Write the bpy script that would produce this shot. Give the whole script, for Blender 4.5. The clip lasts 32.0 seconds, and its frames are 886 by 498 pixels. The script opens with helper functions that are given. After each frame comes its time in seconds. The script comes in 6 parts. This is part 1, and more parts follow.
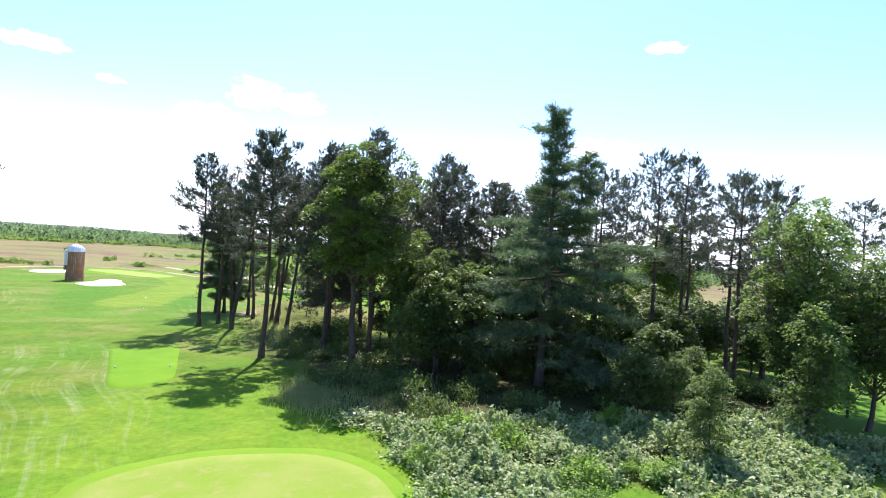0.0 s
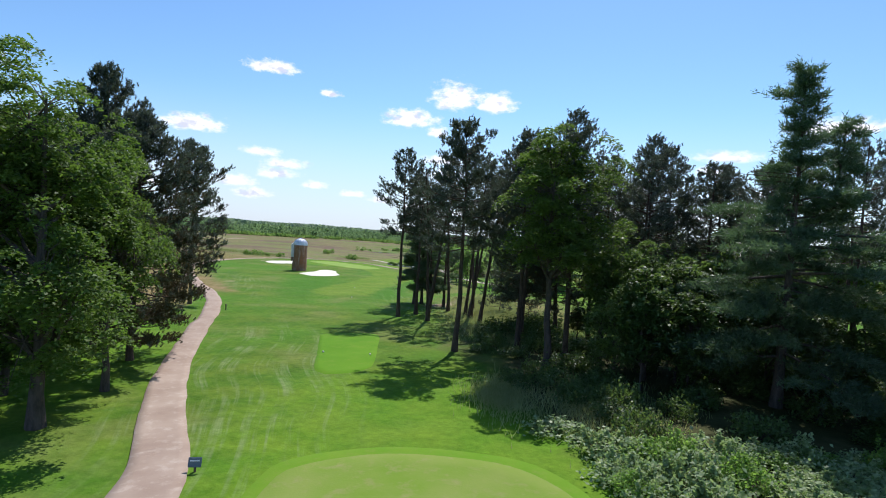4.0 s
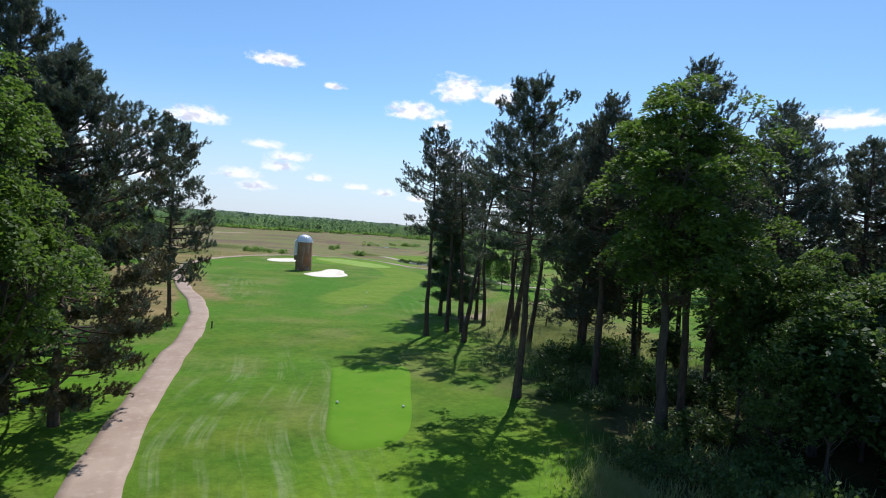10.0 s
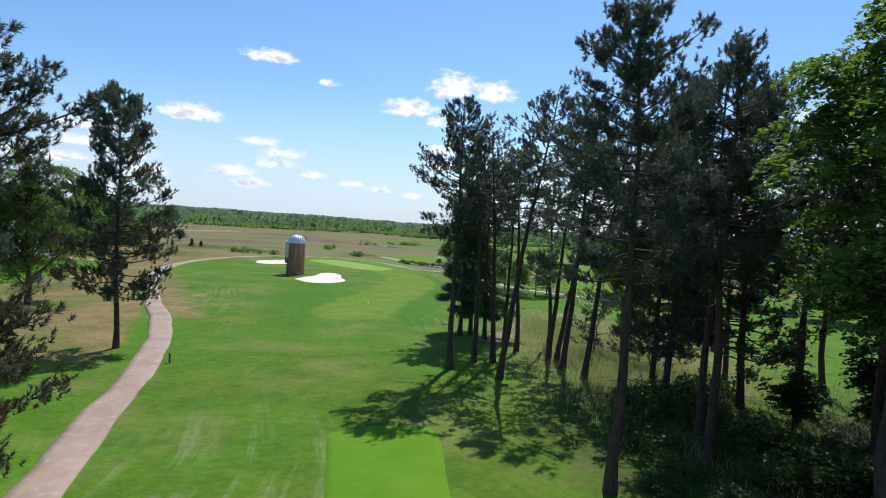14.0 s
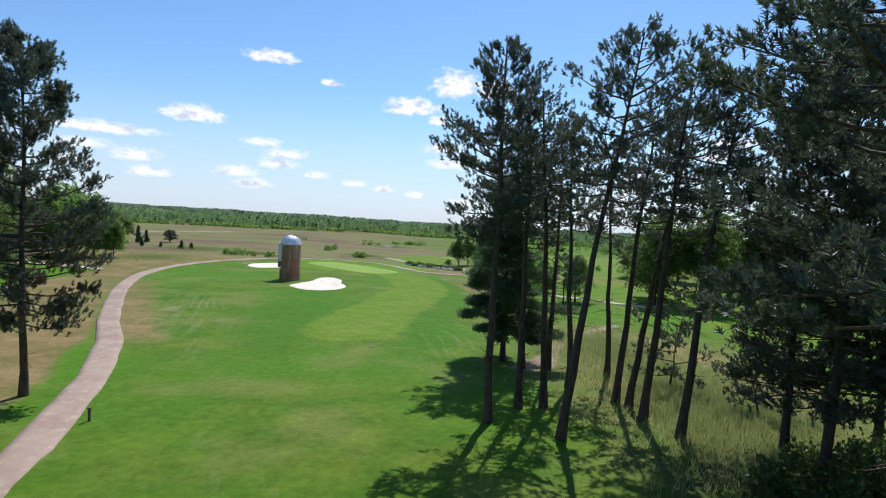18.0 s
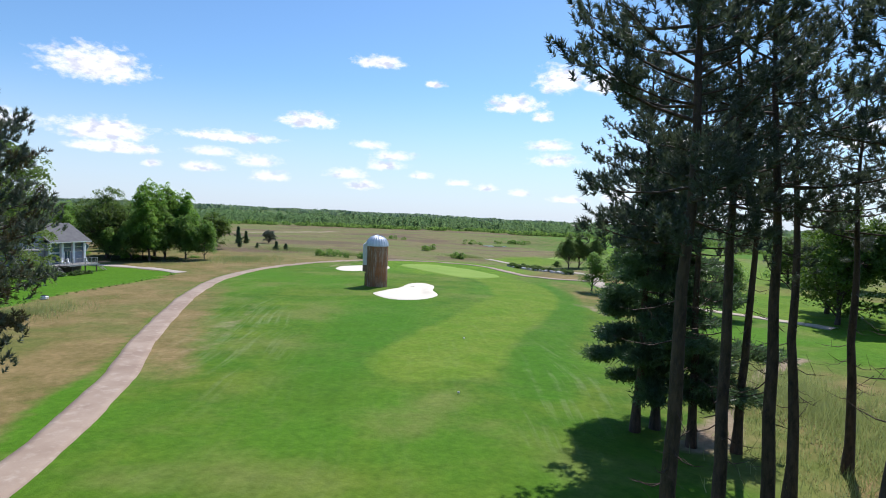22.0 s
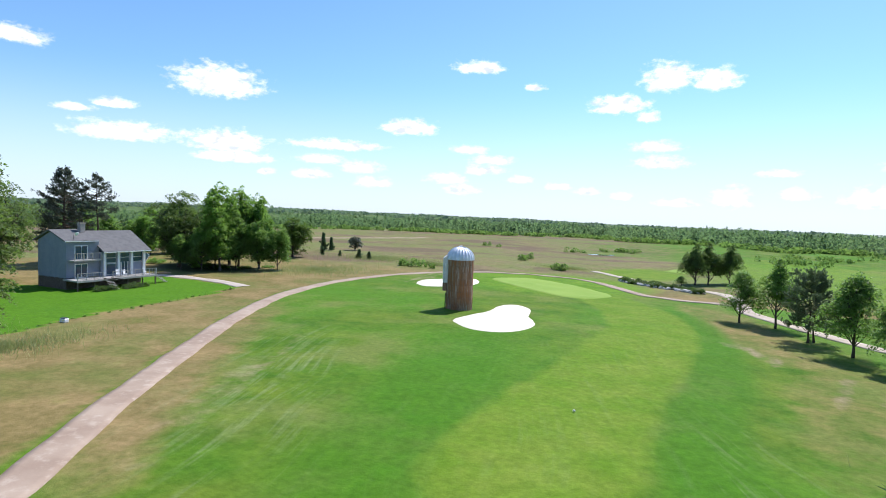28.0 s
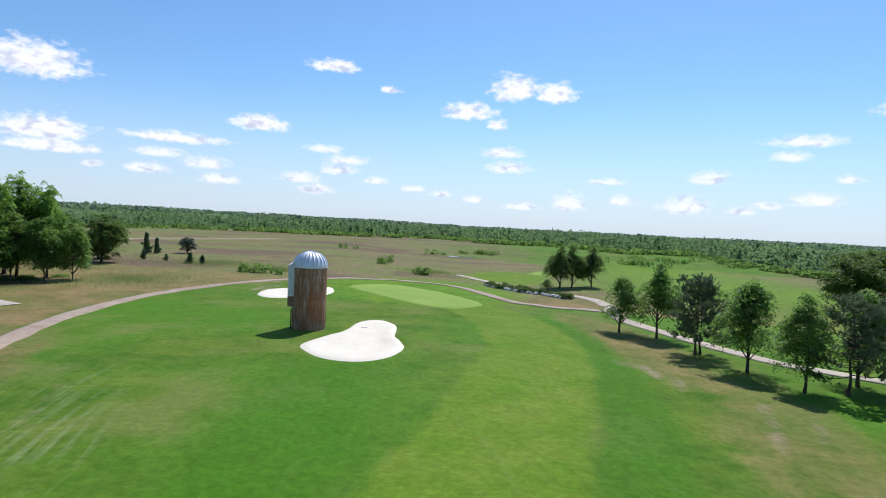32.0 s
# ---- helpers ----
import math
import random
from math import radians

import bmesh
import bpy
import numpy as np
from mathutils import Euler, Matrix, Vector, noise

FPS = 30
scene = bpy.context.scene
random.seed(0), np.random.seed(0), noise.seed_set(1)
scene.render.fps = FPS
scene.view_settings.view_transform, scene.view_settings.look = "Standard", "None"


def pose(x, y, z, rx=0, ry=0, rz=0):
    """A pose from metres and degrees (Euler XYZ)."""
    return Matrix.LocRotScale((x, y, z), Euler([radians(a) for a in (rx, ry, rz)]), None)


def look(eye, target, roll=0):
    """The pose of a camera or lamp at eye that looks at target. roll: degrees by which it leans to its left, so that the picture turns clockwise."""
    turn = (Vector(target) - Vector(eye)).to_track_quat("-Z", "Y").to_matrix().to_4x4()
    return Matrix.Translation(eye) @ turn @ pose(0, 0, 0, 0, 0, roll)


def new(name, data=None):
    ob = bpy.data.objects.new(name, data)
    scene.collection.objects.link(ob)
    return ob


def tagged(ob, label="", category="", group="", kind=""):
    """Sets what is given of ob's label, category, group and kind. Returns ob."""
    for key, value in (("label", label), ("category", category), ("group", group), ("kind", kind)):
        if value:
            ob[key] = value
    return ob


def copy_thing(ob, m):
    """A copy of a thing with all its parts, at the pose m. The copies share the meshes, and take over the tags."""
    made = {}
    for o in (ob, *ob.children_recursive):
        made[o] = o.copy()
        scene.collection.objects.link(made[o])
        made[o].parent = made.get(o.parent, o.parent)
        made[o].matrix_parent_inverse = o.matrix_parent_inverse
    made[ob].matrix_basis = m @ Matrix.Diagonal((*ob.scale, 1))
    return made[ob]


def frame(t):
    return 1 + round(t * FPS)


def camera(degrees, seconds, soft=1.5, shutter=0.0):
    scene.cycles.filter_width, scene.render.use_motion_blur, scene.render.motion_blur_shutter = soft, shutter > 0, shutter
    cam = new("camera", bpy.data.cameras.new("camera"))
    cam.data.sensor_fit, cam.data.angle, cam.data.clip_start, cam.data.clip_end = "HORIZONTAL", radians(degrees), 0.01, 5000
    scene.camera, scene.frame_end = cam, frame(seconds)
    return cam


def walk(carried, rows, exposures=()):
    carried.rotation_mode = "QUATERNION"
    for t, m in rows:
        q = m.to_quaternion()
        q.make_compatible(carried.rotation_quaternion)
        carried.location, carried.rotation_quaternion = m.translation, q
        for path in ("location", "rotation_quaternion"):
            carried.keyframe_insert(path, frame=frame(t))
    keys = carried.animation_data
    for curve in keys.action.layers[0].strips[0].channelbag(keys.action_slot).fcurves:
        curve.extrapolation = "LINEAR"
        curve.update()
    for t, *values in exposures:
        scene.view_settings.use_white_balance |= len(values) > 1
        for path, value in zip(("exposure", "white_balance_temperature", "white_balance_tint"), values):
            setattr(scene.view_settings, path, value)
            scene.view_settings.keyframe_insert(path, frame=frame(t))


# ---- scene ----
cam = camera(75.6, 32.0, soft=1.0)
METRES, EYE, TILT, LEAN, TURN = 90.0, 10.8, 0.3, -4.45, -19.5
ROWS = [
    (0.0, 0.0, 0.0, 0.0, -0.01, -0.46, 0.84),
    (0.5, -0.0, 0.0073, -0.0002, 2.44, -0.49, 0.82),
    (1.0, -0.0005, 0.0161, -0.0007, 6.69, -0.49, 0.89),
    (1.5, -0.0015, 0.0222, -0.0007, 13.41, -0.47, 0.91),
    (2.0, -0.0011, 0.0254, -0.0015, 17.21, -0.52, 0.86),
    (2.5, -0.0023, 0.0272, -0.0026, 18.01, -0.51, 0.86),
    (3.0, -0.0041, 0.03, -0.0031, 18.6, -0.55, 0.85),
    (3.5, -0.0058, 0.0334, -0.0032, 18.97, -0.6, 0.84),
    (5.5, -0.0227, 0.0546, -0.0021, 19.37, -0.82, 0.88),
    (6.0, -0.029, 0.0635, -0.0015, 19.45, -0.85, 0.88),
    (6.5, -0.0345, 0.0717, -0.0008, 19.46, -0.93, 0.89),
    (7.0, -0.0421, 0.0843, 0.0003, 19.47, -1.0, 0.88),
    (7.5, -0.0484, 0.0958, 0.0013, 19.49, -1.04, 0.88),
    (8.0, -0.0574, 0.1112, 0.0029, 19.49, -1.11, 0.86),
    (8.5, -0.0655, 0.1242, 0.004, 19.56, -1.17, 0.88),
    (9.0, -0.0764, 0.1418, 0.005, 19.59, -1.25, 0.83),
    (9.5, -0.0856, 0.1558, 0.0056, 19.59, -1.28, 0.8),
    (10.0, -0.098, 0.1735, 0.0068, 19.53, -1.35, 0.78),
    (10.5, -0.1075, 0.1879, 0.0074, 19.53, -1.38, 0.82),
    (11.0, -0.1197, 0.2069, 0.0086, 19.49, -1.44, 0.83),
    (11.5, -0.1287, 0.2214, 0.0093, 19.46, -1.49, 0.8),
    (12.0, -0.1385, 0.2387, 0.0101, 19.39, -1.53, 0.78),
    (12.5, -0.1476, 0.2543, 0.0112, 19.31, -1.58, 0.83),
    (13.0, -0.157, 0.2711, 0.0122, 19.22, -1.62, 0.88),
    (13.5, -0.1653, 0.2858, 0.0127, 19.12, -1.64, 0.93),
    (14.0, -0.1738, 0.3025, 0.0133, 19.08, -1.66, 0.93),
    (14.5, -0.1818, 0.3179, 0.014, 19.05, -1.7, 0.98),
    (16.5, -0.214, 0.383, 0.0157, 19.14, -1.75, 1.35),
    (17.0, -0.222, 0.3982, 0.0152, 19.27, -1.77, 1.38),
    (17.5, -0.2311, 0.4156, 0.0145, 19.33, -1.8, 1.45),
    (18.0, -0.2388, 0.4321, 0.0137, 19.39, -1.78, 1.45),
    (18.5, -0.247, 0.4505, 0.0133, 19.41, -1.79, 1.52),
    (19.0, -0.254, 0.4681, 0.013, 19.44, -1.82, 1.55),
    (19.5, -0.2622, 0.4874, 0.0127, 19.42, -1.88, 1.63),
    (20.0, -0.2705, 0.5061, 0.0123, 19.47, -1.9, 1.62),
    (20.5, -0.28, 0.5285, 0.0119, 19.5, -1.87, 1.6),
    (21.0, -0.2883, 0.5496, 0.0124, 20.5, -1.9, 1.77),
    (21.5, -0.2963, 0.5718, 0.0136, 25.75, -1.78, 1.93),
    (22.0, -0.3024, 0.5894, 0.0138, 29.77, -1.61, 1.96),
    (22.5, -0.309, 0.6057, 0.014, 36.22, -1.36, 2.07),
    (23.0, -0.3153, 0.6207, 0.0146, 37.96, -1.27, 2.04),
    (23.5, -0.323, 0.6361, 0.0155, 38.5, -1.24, 2.05),
    (24.0, -0.3309, 0.6487, 0.0163, 38.75, -1.2, 2.03),
    (24.5, -0.339, 0.6622, 0.0171, 38.92, -1.14, 1.99),
    (25.0, -0.3473, 0.6747, 0.0177, 39.07, -1.09, 1.95),
    (25.5, -0.3566, 0.6886, 0.0186, 39.1, -1.04, 1.91),
    (27.5, -0.3879, 0.7404, 0.0222, 39.53, -0.88, 1.72),
    (28.0, -0.3975, 0.7539, 0.0231, 39.57, -0.86, 1.67),
    (28.5, -0.4073, 0.7676, 0.0233, 39.11, -0.85, 1.61),
    (29.0, -0.4185, 0.7822, 0.0237, 37.59, -0.88, 1.6),
    (29.5, -0.4287, 0.7955, 0.0239, 36.58, -0.88, 1.55),
    (30.0, -0.439, 0.8095, 0.0244, 32.71, -0.98, 1.53),
    (30.5, -0.4495, 0.8216, 0.0247, 28.41, -1.08, 1.54),
    (31.0, -0.4601, 0.836, 0.0248, 26.98, -1.12, 1.54),
    (31.5, -0.4696, 0.8507, 0.0249, 25.95, -1.15, 1.53),
    (32.0, -0.4796, 0.8682, 0.0254, 25.19, -1.18, 1.51),
]
EXPOSURES = [(t, s, k, tint) for t, s, k, tint in ((0.0, 1.2, 6350, 27), (1.0, 1.14, 6350, 27), (1.5, 0.87, 6330, 25), (2.0, 0.77, 6300, 23), (2.5, 0.53, 6220, 21), (3.0, 0.35, 6150, 18), (5.5, 0.04, 6020, 17), (20.5, 0.01, 6020, 17), (23.0, 0.18, 6020, 17), (25.5, 0.31, 6020, 16), (28.0, 0.36, 6020, 16), (30.0, 0.34, 6020, 16), (31.0, 0.15, 5980, 16), (32.0, -0.03, 5950, 16))]
walk(cam, [(t, pose(0, 0, EYE, TILT, LEAN, TURN) @ pose(METRES * x, METRES * y, METRES * z, 90 + pitch, roll, yaw)) for t, x, y, z, yaw, pitch, roll in ROWS], EXPOSURES)

# ---- daylight: a clear sky with fair-weather clouds, and one sun ----
SUN_AZIMUTH, SUN_HEIGHT = 17.0, 54.0
SKY_STRENGTH, CLOUD_WHITE, HAZE = 0.12, 8.8, 0.72
HIGH_CLOUDS = [  # azimuth, height, half width, half height, in degrees
    (-41.5, 11.4, 4.4, 1.7), (-40.9, 6.1, 4.1, 1.2), (-40.2, 4.7, 3.8, 0.7), (-30.9, 6.3, 4.8, 0.6), (-23.7, 8.4, 3.0, 0.9),
    (-17.0, 14.2, 2.8, 0.7), (-11.4, 12.4, 1.1, 0.4), (-3.6, 10.8, 3.0, 1.0), (0.8, 13.1, 2.7, 1.5), (4.6, 12.7, 2.4, 1.15),
    (-56.6, 12.8, 2.4, 0.8), (-49.8, 8.5, 1.9, 0.5), (-52.8, 7.8, 1.7, 0.4), (-49.4, 6.2, 4.6, 1.0), (39.6, 19.2, 1.9, 0.6), (34.4, 10.3, 4.1, 0.9), (-0.8, 9.6, 1.3, 0.6)]
LOW_CLOUDS = [
    (-32.3, 4.9, 2.4, 0.5), (-37.2, 3.5, 0.9, 0.4), (-33.2, 3.5, 1.9, 0.6), (-28.3, 4.3, 2.2, 0.7), (-27.3, 2.9, 2.0, 0.6), (-17.6, 6.4, 1.9, 0.5), (-15.4, 5.4, 2.5, 0.5),
    (-16.2, 4.5, 2.2, 0.6), (-19.9, 3.5, 2.2, 0.6), (-18.3, 2.5, 1.9, 0.6), (-12.6, 3.6, 1.4, 0.4), (-8.9, 3.0, 1.3, 0.4), (-6.1, 2.6, 1.3, 0.4), (-2.7, 2.2, 1.3, 0.4), (-0.1, 6.9, 2.5, 0.6),
    (0.5, 5.5, 2.5, 0.7), (6.5, 2.3, 1.7, 1.1), (11.5, 2.6, 1.5, 0.6), (17.0, 2.4, 2.4, 1.0), (19.1, 4.9, 2.0, 0.7), (26.2, 8.0, 3.2, 0.6), (25.2, 6.7, 1.7, 0.5), (10.1, 4.4, 1.8, 0.4),
    (27.3, 3.1, 2.2, 0.7), (23.8, 2.5, 1.3, 0.4), (21.7, 2.0, 1.3, 0.4), (29.5, 4.8, 1.1, 0.4), (1.9, 1.7, 2.0, 0.4)]

world = bpy.data.worlds.new("summer_sky")
scene.world = world
world.use_nodes = True
wt = world.node_tree
wt.nodes.clear()


def wnode(kind, **props):
    n = wt.nodes.new(kind)
    for key, value in props.items():
        if key == "operation":
            n.operation = value
    return n


def wmath(op, a, b=None):
    n = wnode("ShaderNodeMath", operation=op)
    for i, v in enumerate((a, b)):
        if v is None:
            continue
        if isinstance(v, (int, float)):
            n.inputs[i].default_value = v
        else:
            wt.links.new(v, n.inputs[i])
    return n.outputs[0]


def wvec(op, a, b):
    n = wnode("ShaderNodeVectorMath", operation=op)
    for i, v in enumerate((a, b)):
        if isinstance(v, tuple):
            n.inputs[i].default_value = v
        else:
            wt.links.new(v, n.inputs[i])
    return n.outputs["Value"] if op == "LENGTH" else n.outputs[0]


coord = wnode("ShaderNodeTexCoord")
split = wnode("ShaderNodeSeparateXYZ")
wt.links.new(coord.outputs["Generated"], split.inputs[0])
azimuth = wmath("MULTIPLY", wmath("ARCTAN2", split.outputs[0], split.outputs[1]), 57.29578)
height = wmath("MULTIPLY", wmath("ARCSINE", split.outputs[2]), 57.29578)
flat = wnode("ShaderNodeCombineXYZ")
wt.links.new(azimuth, flat.inputs[0])
wt.links.new(height, flat.inputs[1])
puff = wnode("ShaderNodeTexNoise")
puff.inputs["Scale"].default_value, puff.inputs["Detail"].default_value, puff.inputs["Roughness"].default_value = 0.95, 6.0, 0.62
stretch = wvec("MULTIPLY", flat.outputs[0], (1.0, 1.7, 1.0))
wt.links.new(stretch, puff.inputs["Vector"])


def cloud_field(rows):
    """How far a direction lies from the nearest cloud of the list, in half widths."""
    near = None
    for a, e, w, h in rows:
        off = wvec("SUBTRACT", flat.outputs[0], (a, e - 0.25 * h + 0.1, 0.0))
        sep = wnode("ShaderNodeSeparateXYZ")
        wt.links.new(off, sep.inputs[0])
        up = wmath("MAXIMUM", sep.outputs[1], wmath("MULTIPLY", sep.outputs[1], -1.7))
        both = wnode("ShaderNodeCombineXYZ")
        wt.links.new(wmath("MULTIPLY", sep.outputs[0], 1.0 / w), both.inputs[0])
        wt.links.new(wmath("MULTIPLY", up, 0.82 / h), both.inputs[1])
        d = wvec("LENGTH", both.outputs[0], (0.0, 0.0, 0.0))
        near = d if near is None else wmath("MINIMUM", near, d)
    return near


def ramped(value, low, high):
    n = wnode("ShaderNodeMapRange")
    n.interpolation_type = "SMOOTHSTEP"
    n.inputs["From Min"].default_value, n.inputs["From Max"].default_value = low, high
    wt.links.new(value, n.inputs["Value"])
    return n.outputs[0]


ragged = wmath("MULTIPLY", wmath("SUBTRACT", puff.outputs["Fac"], 0.5), 1.7)
high_mask = ramped(wmath("ADD", cloud_field(HIGH_CLOUDS), ragged), 1.1, 0.35)
low_mask = wmath("MULTIPLY", ramped(wmath("ADD", cloud_field(LOW_CLOUDS), ragged), 1.2, 0.2), 0.9)
sky = wnode("ShaderNodeTexSky")
sky.sky_type = "NISHITA"
sky.sun_disc = False
sky.sun_elevation, sky.sun_rotation = radians(SUN_HEIGHT), radians(SUN_AZIMUTH)
sky.air_density, sky.dust_density, sky.ozone_density = 1.0, 0.25, 3.0
haze = wnode("ShaderNodeMix")
haze.data_type = "RGBA"
wt.links.new(wmath("MULTIPLY", ramped(height, 13.0, -1.0), HAZE), haze.inputs["Factor"])
tint = wnode("ShaderNodeMix")
tint.data_type, tint.blend_type = "RGBA", "MULTIPLY"
tint.inputs["Factor"].default_value = 1.0
tint.inputs["B"].default_value = (0.84, 1.04, 1.09, 1)
wt.links.new(sky.outputs[0], tint.inputs["A"])
wt.links.new(tint.outputs["Result"], haze.inputs["A"])
haze.inputs["B"].default_value = (5.5, 6.15, 7.0, 1)
mix = wnode("ShaderNodeMix")
mix.data_type = "RGBA"
wt.links.new(wmath("MAXIMUM", high_mask, low_mask), mix.inputs["Factor"])
wt.links.new(haze.outputs["Result"], mix.inputs["A"])
# cloud bodies are white above and greyer in their folds
body = wnode("ShaderNodeMix")
body.data_type = "RGBA"
fold = wnode("ShaderNodeTexNoise")
fold.inputs["Scale"].default_value, fold.inputs["Detail"].default_value = 0.7, 4.0
wt.links.new(wvec("ADD", stretch, (3.7, 0.9, 0.0)), fold.inputs["Vector"])
wt.links.new(ramped(fold.outputs["Fac"], 0.50, 0.68), body.inputs["Factor"])
body.inputs["A"].default_value = (CLOUD_WHITE, CLOUD_WHITE, CLOUD_WHITE * 1.01, 1)
body.inputs["B"].default_value = (5.7, 6.0, 6.6, 1)
wt.links.new(body.outputs["Result"], mix.inputs["B"])
glow = wnode("ShaderNodeBackground")
glow.inputs["Strength"].default_value = SKY_STRENGTH
wt.links.new(mix.outputs["Result"], glow.inputs["Color"])
out = wnode("ShaderNodeOutputWorld")
wt.links.new(glow.outputs[0], out.inputs["Surface"])

sun = new("sun", bpy.data.lights.new("sun", "SUN"))
sun.data.energy, sun.data.angle, sun.data.color = 4.9, radians(0.53), (1.0, 0.95, 0.87)
sa, se = radians(SUN_AZIMUTH), radians(SUN_HEIGHT)
SUN_WAY = Vector((math.sin(sa) * math.cos(se), math.cos(sa) * math.cos(se), math.sin(se)))
sun.matrix_world = look((SUN_WAY * 300)[:], (0, 0, 0))


# ---- materials ----
def material(name):
    m = bpy.data.materials.new(name)
    m.use_nodes = True
    t = m.node_tree
    return m, t, t.nodes["Principled BSDF"]


def link(t, a, b):
    t.links.new(a, b)


def noise_of(t, scale, detail=4.0, rough=0.55, vector=None):
    n = t.nodes.new("ShaderNodeTexNoise")
    n.inputs["Scale"].default_value, n.inputs["Detail"].default_value, n.inputs["Roughness"].default_value = scale, detail, rough
    if vector is None:
        c = t.nodes.new("ShaderNodeTexCoord")
        vector = c.outputs["Object"]
    link(t, vector, n.inputs["Vector"])
    return n.outputs["Fac"]


def ramp_of(t, value, low, high, a=0.0, b=1.0):
    n = t.nodes.new("ShaderNodeMapRange")
    n.inputs["From Min"].default_value, n.inputs["From Max"].default_value = low, high
    n.inputs["To Min"].default_value, n.inputs["To Max"].default_value = a, b
    link(t, value, n.inputs["Value"])
    return n.outputs[0]


def mixed(t, fac, a, b, blend="MIX"):
    n = t.nodes.new("ShaderNodeMix")
    n.data_type, n.blend_type = "RGBA", blend
    for key, v in (("Factor", fac), ("A", a), ("B", b)):
        if isinstance(v, (int, float)):
            n.inputs[key].default_value = v
        elif isinstance(v, tuple):
            n.inputs[key].default_value = (*v, 1)
        else:
            link(t, v, n.inputs[key])
    return n.outputs["Result"]


def bumped(t, bsdf, value, strength, distance):
    b = t.nodes.new("ShaderNodeBump")
    b.inputs["Strength"].default_value, b.inputs["Distance"].default_value = strength, distance
    link(t, value, b.inputs["Height"])
    link(t, b.outputs[0], bsdf.inputs["Normal"])


def surface(name, a, b, scale=3.0, rough=0.8, c=None, fine=40.0, bump=0.3, depth=0.02, metal=0.0, stretch=None, spec=0.35):
    """A matte material: two colours in broad patches, a third in stains, fine grain in the relief."""
    m, t, p = material(name)
    vector = None
    if stretch:
        co = t.nodes.new("ShaderNodeTexCoord")
        mp = t.nodes.new("ShaderNodeMapping")
        mp.inputs["Scale"].default_value = stretch
        link(t, co.outputs["Object"], mp.inputs["Vector"])
        vector = mp.outputs[0]
    col = mixed(t, ramp_of(t, noise_of(t, scale, vector=vector), 0.35, 0.65), a, b)
    if c:
        col = mixed(t, ramp_of(t, noise_of(t, scale * 4.3, 5.0, 0.65, vector), 0.52, 0.72, 0.0, 0.8), col, c)
    link(t, col, p.inputs["Base Color"])
    p.inputs["Roughness"].default_value, p.inputs["Metallic"].default_value = rough, metal
    p.inputs["Specular IOR Level"].default_value = spec
    bumped(t, p, noise_of(t, fine, 3.0), bump, depth)
    return m


def foliage(name, dark, light, through_colour, rough=0.5, share=0.35, spread=0.35, gloss=0.3, grain=1.6):
    """Leaves: colour differs from clump to clump and from plant to plant; some light passes through."""
    m, t, p = material(name)
    geo = t.nodes.new("ShaderNodeNewGeometry")
    info = t.nodes.new("ShaderNodeObjectInfo")
    clump = noise_of(t, grain, 3.0, 0.6)
    blend = t.nodes.new("ShaderNodeMath")
    blend.operation = "MULTIPLY_ADD"
    link(t, geo.outputs["Random Per Island"], blend.inputs[0])
    blend.inputs[1].default_value = 0.45
    link(t, ramp_of(t, clump, 0.36, 0.66, -0.1, 0.75), blend.inputs[2])
    blend.use_clamp = True
    col = mixed(t, blend.outputs[0], dark, light)
    hsv = t.nodes.new("ShaderNodeHueSaturation")
    link(t, ramp_of(t, info.outputs["Random"], 0, 1, 1 - spread / 2, 1 + spread / 2), hsv.inputs["Value"])
    link(t, ramp_of(t, info.outputs["Random"], 0, 1, 0.515, 0.485), hsv.inputs["Hue"])
    link(t, col, hsv.inputs["Color"])
    link(t, hsv.outputs[0], p.inputs["Base Color"])
    p.inputs["Roughness"].default_value, p.inputs["Specular IOR Level"].default_value = rough, gloss
    tr = t.nodes.new("ShaderNodeBsdfTranslucent")
    tr.inputs["Color"].default_value = (*through_colour, 1)
    mx = t.nodes.new("ShaderNodeMixShader")
    mx.inputs[0].default_value = share
    link(t, p.outputs[0], mx.inputs[1])
    link(t, tr.outputs[0], mx.inputs[2])
    link(t, mx.outputs[0], t.nodes["Material Output"].inputs["Surface"])
    return m


M_NEEDLE = foliage("red_pine_needles", (0.046, 0.060, 0.050), (0.150, 0.168, 0.140), (0.13, 0.17, 0.08), 0.5, 0.26, gloss=0.4)
M_YOUNG_NEEDLE = foliage("young_pine_needles", (0.075, 0.105, 0.065), (0.19, 0.23, 0.15), (0.17, 0.25, 0.10), 0.5, 0.34)
M_BROWN_NEEDLE = foliage("browned_needles", (0.05, 0.05, 0.03), (0.12, 0.10, 0.055), (0.14, 0.11, 0.04), 0.5, 0.2)
M_WHITE_PINE = foliage("white_pine_needles", (0.038, 0.066, 0.040), (0.130, 0.190, 0.108), (0.14, 0.24, 0.085), 0.5, 0.34, gloss=0.3, grain=0.9)
M_OAK = foliage("oak_leaves", (0.038, 0.068, 0.020), (0.125, 0.190, 0.048), (0.19, 0.33, 0.04), 0.6, 0.34, gloss=0.18)
M_MAPLE = foliage("maple_leaves", (0.075, 0.145, 0.028), (0.19, 0.31, 0.065), (0.30, 0.52, 0.08), 0.55, 0.52, grain=0.8)
M_YOUNG_LEAF = foliage("young_tree_leaves", (0.065, 0.120, 0.030), (0.18, 0.28, 0.075), (0.26, 0.45, 0.08), 0.55, 0.5, grain=1.2)
M_LATE_OAK = foliage("dark_oak_leaves", (0.050, 0.085, 0.030), (0.15, 0.205, 0.075), (0.20, 0.32, 0.06), 0.6, 0.42, gloss=0.18, grain=1.0)
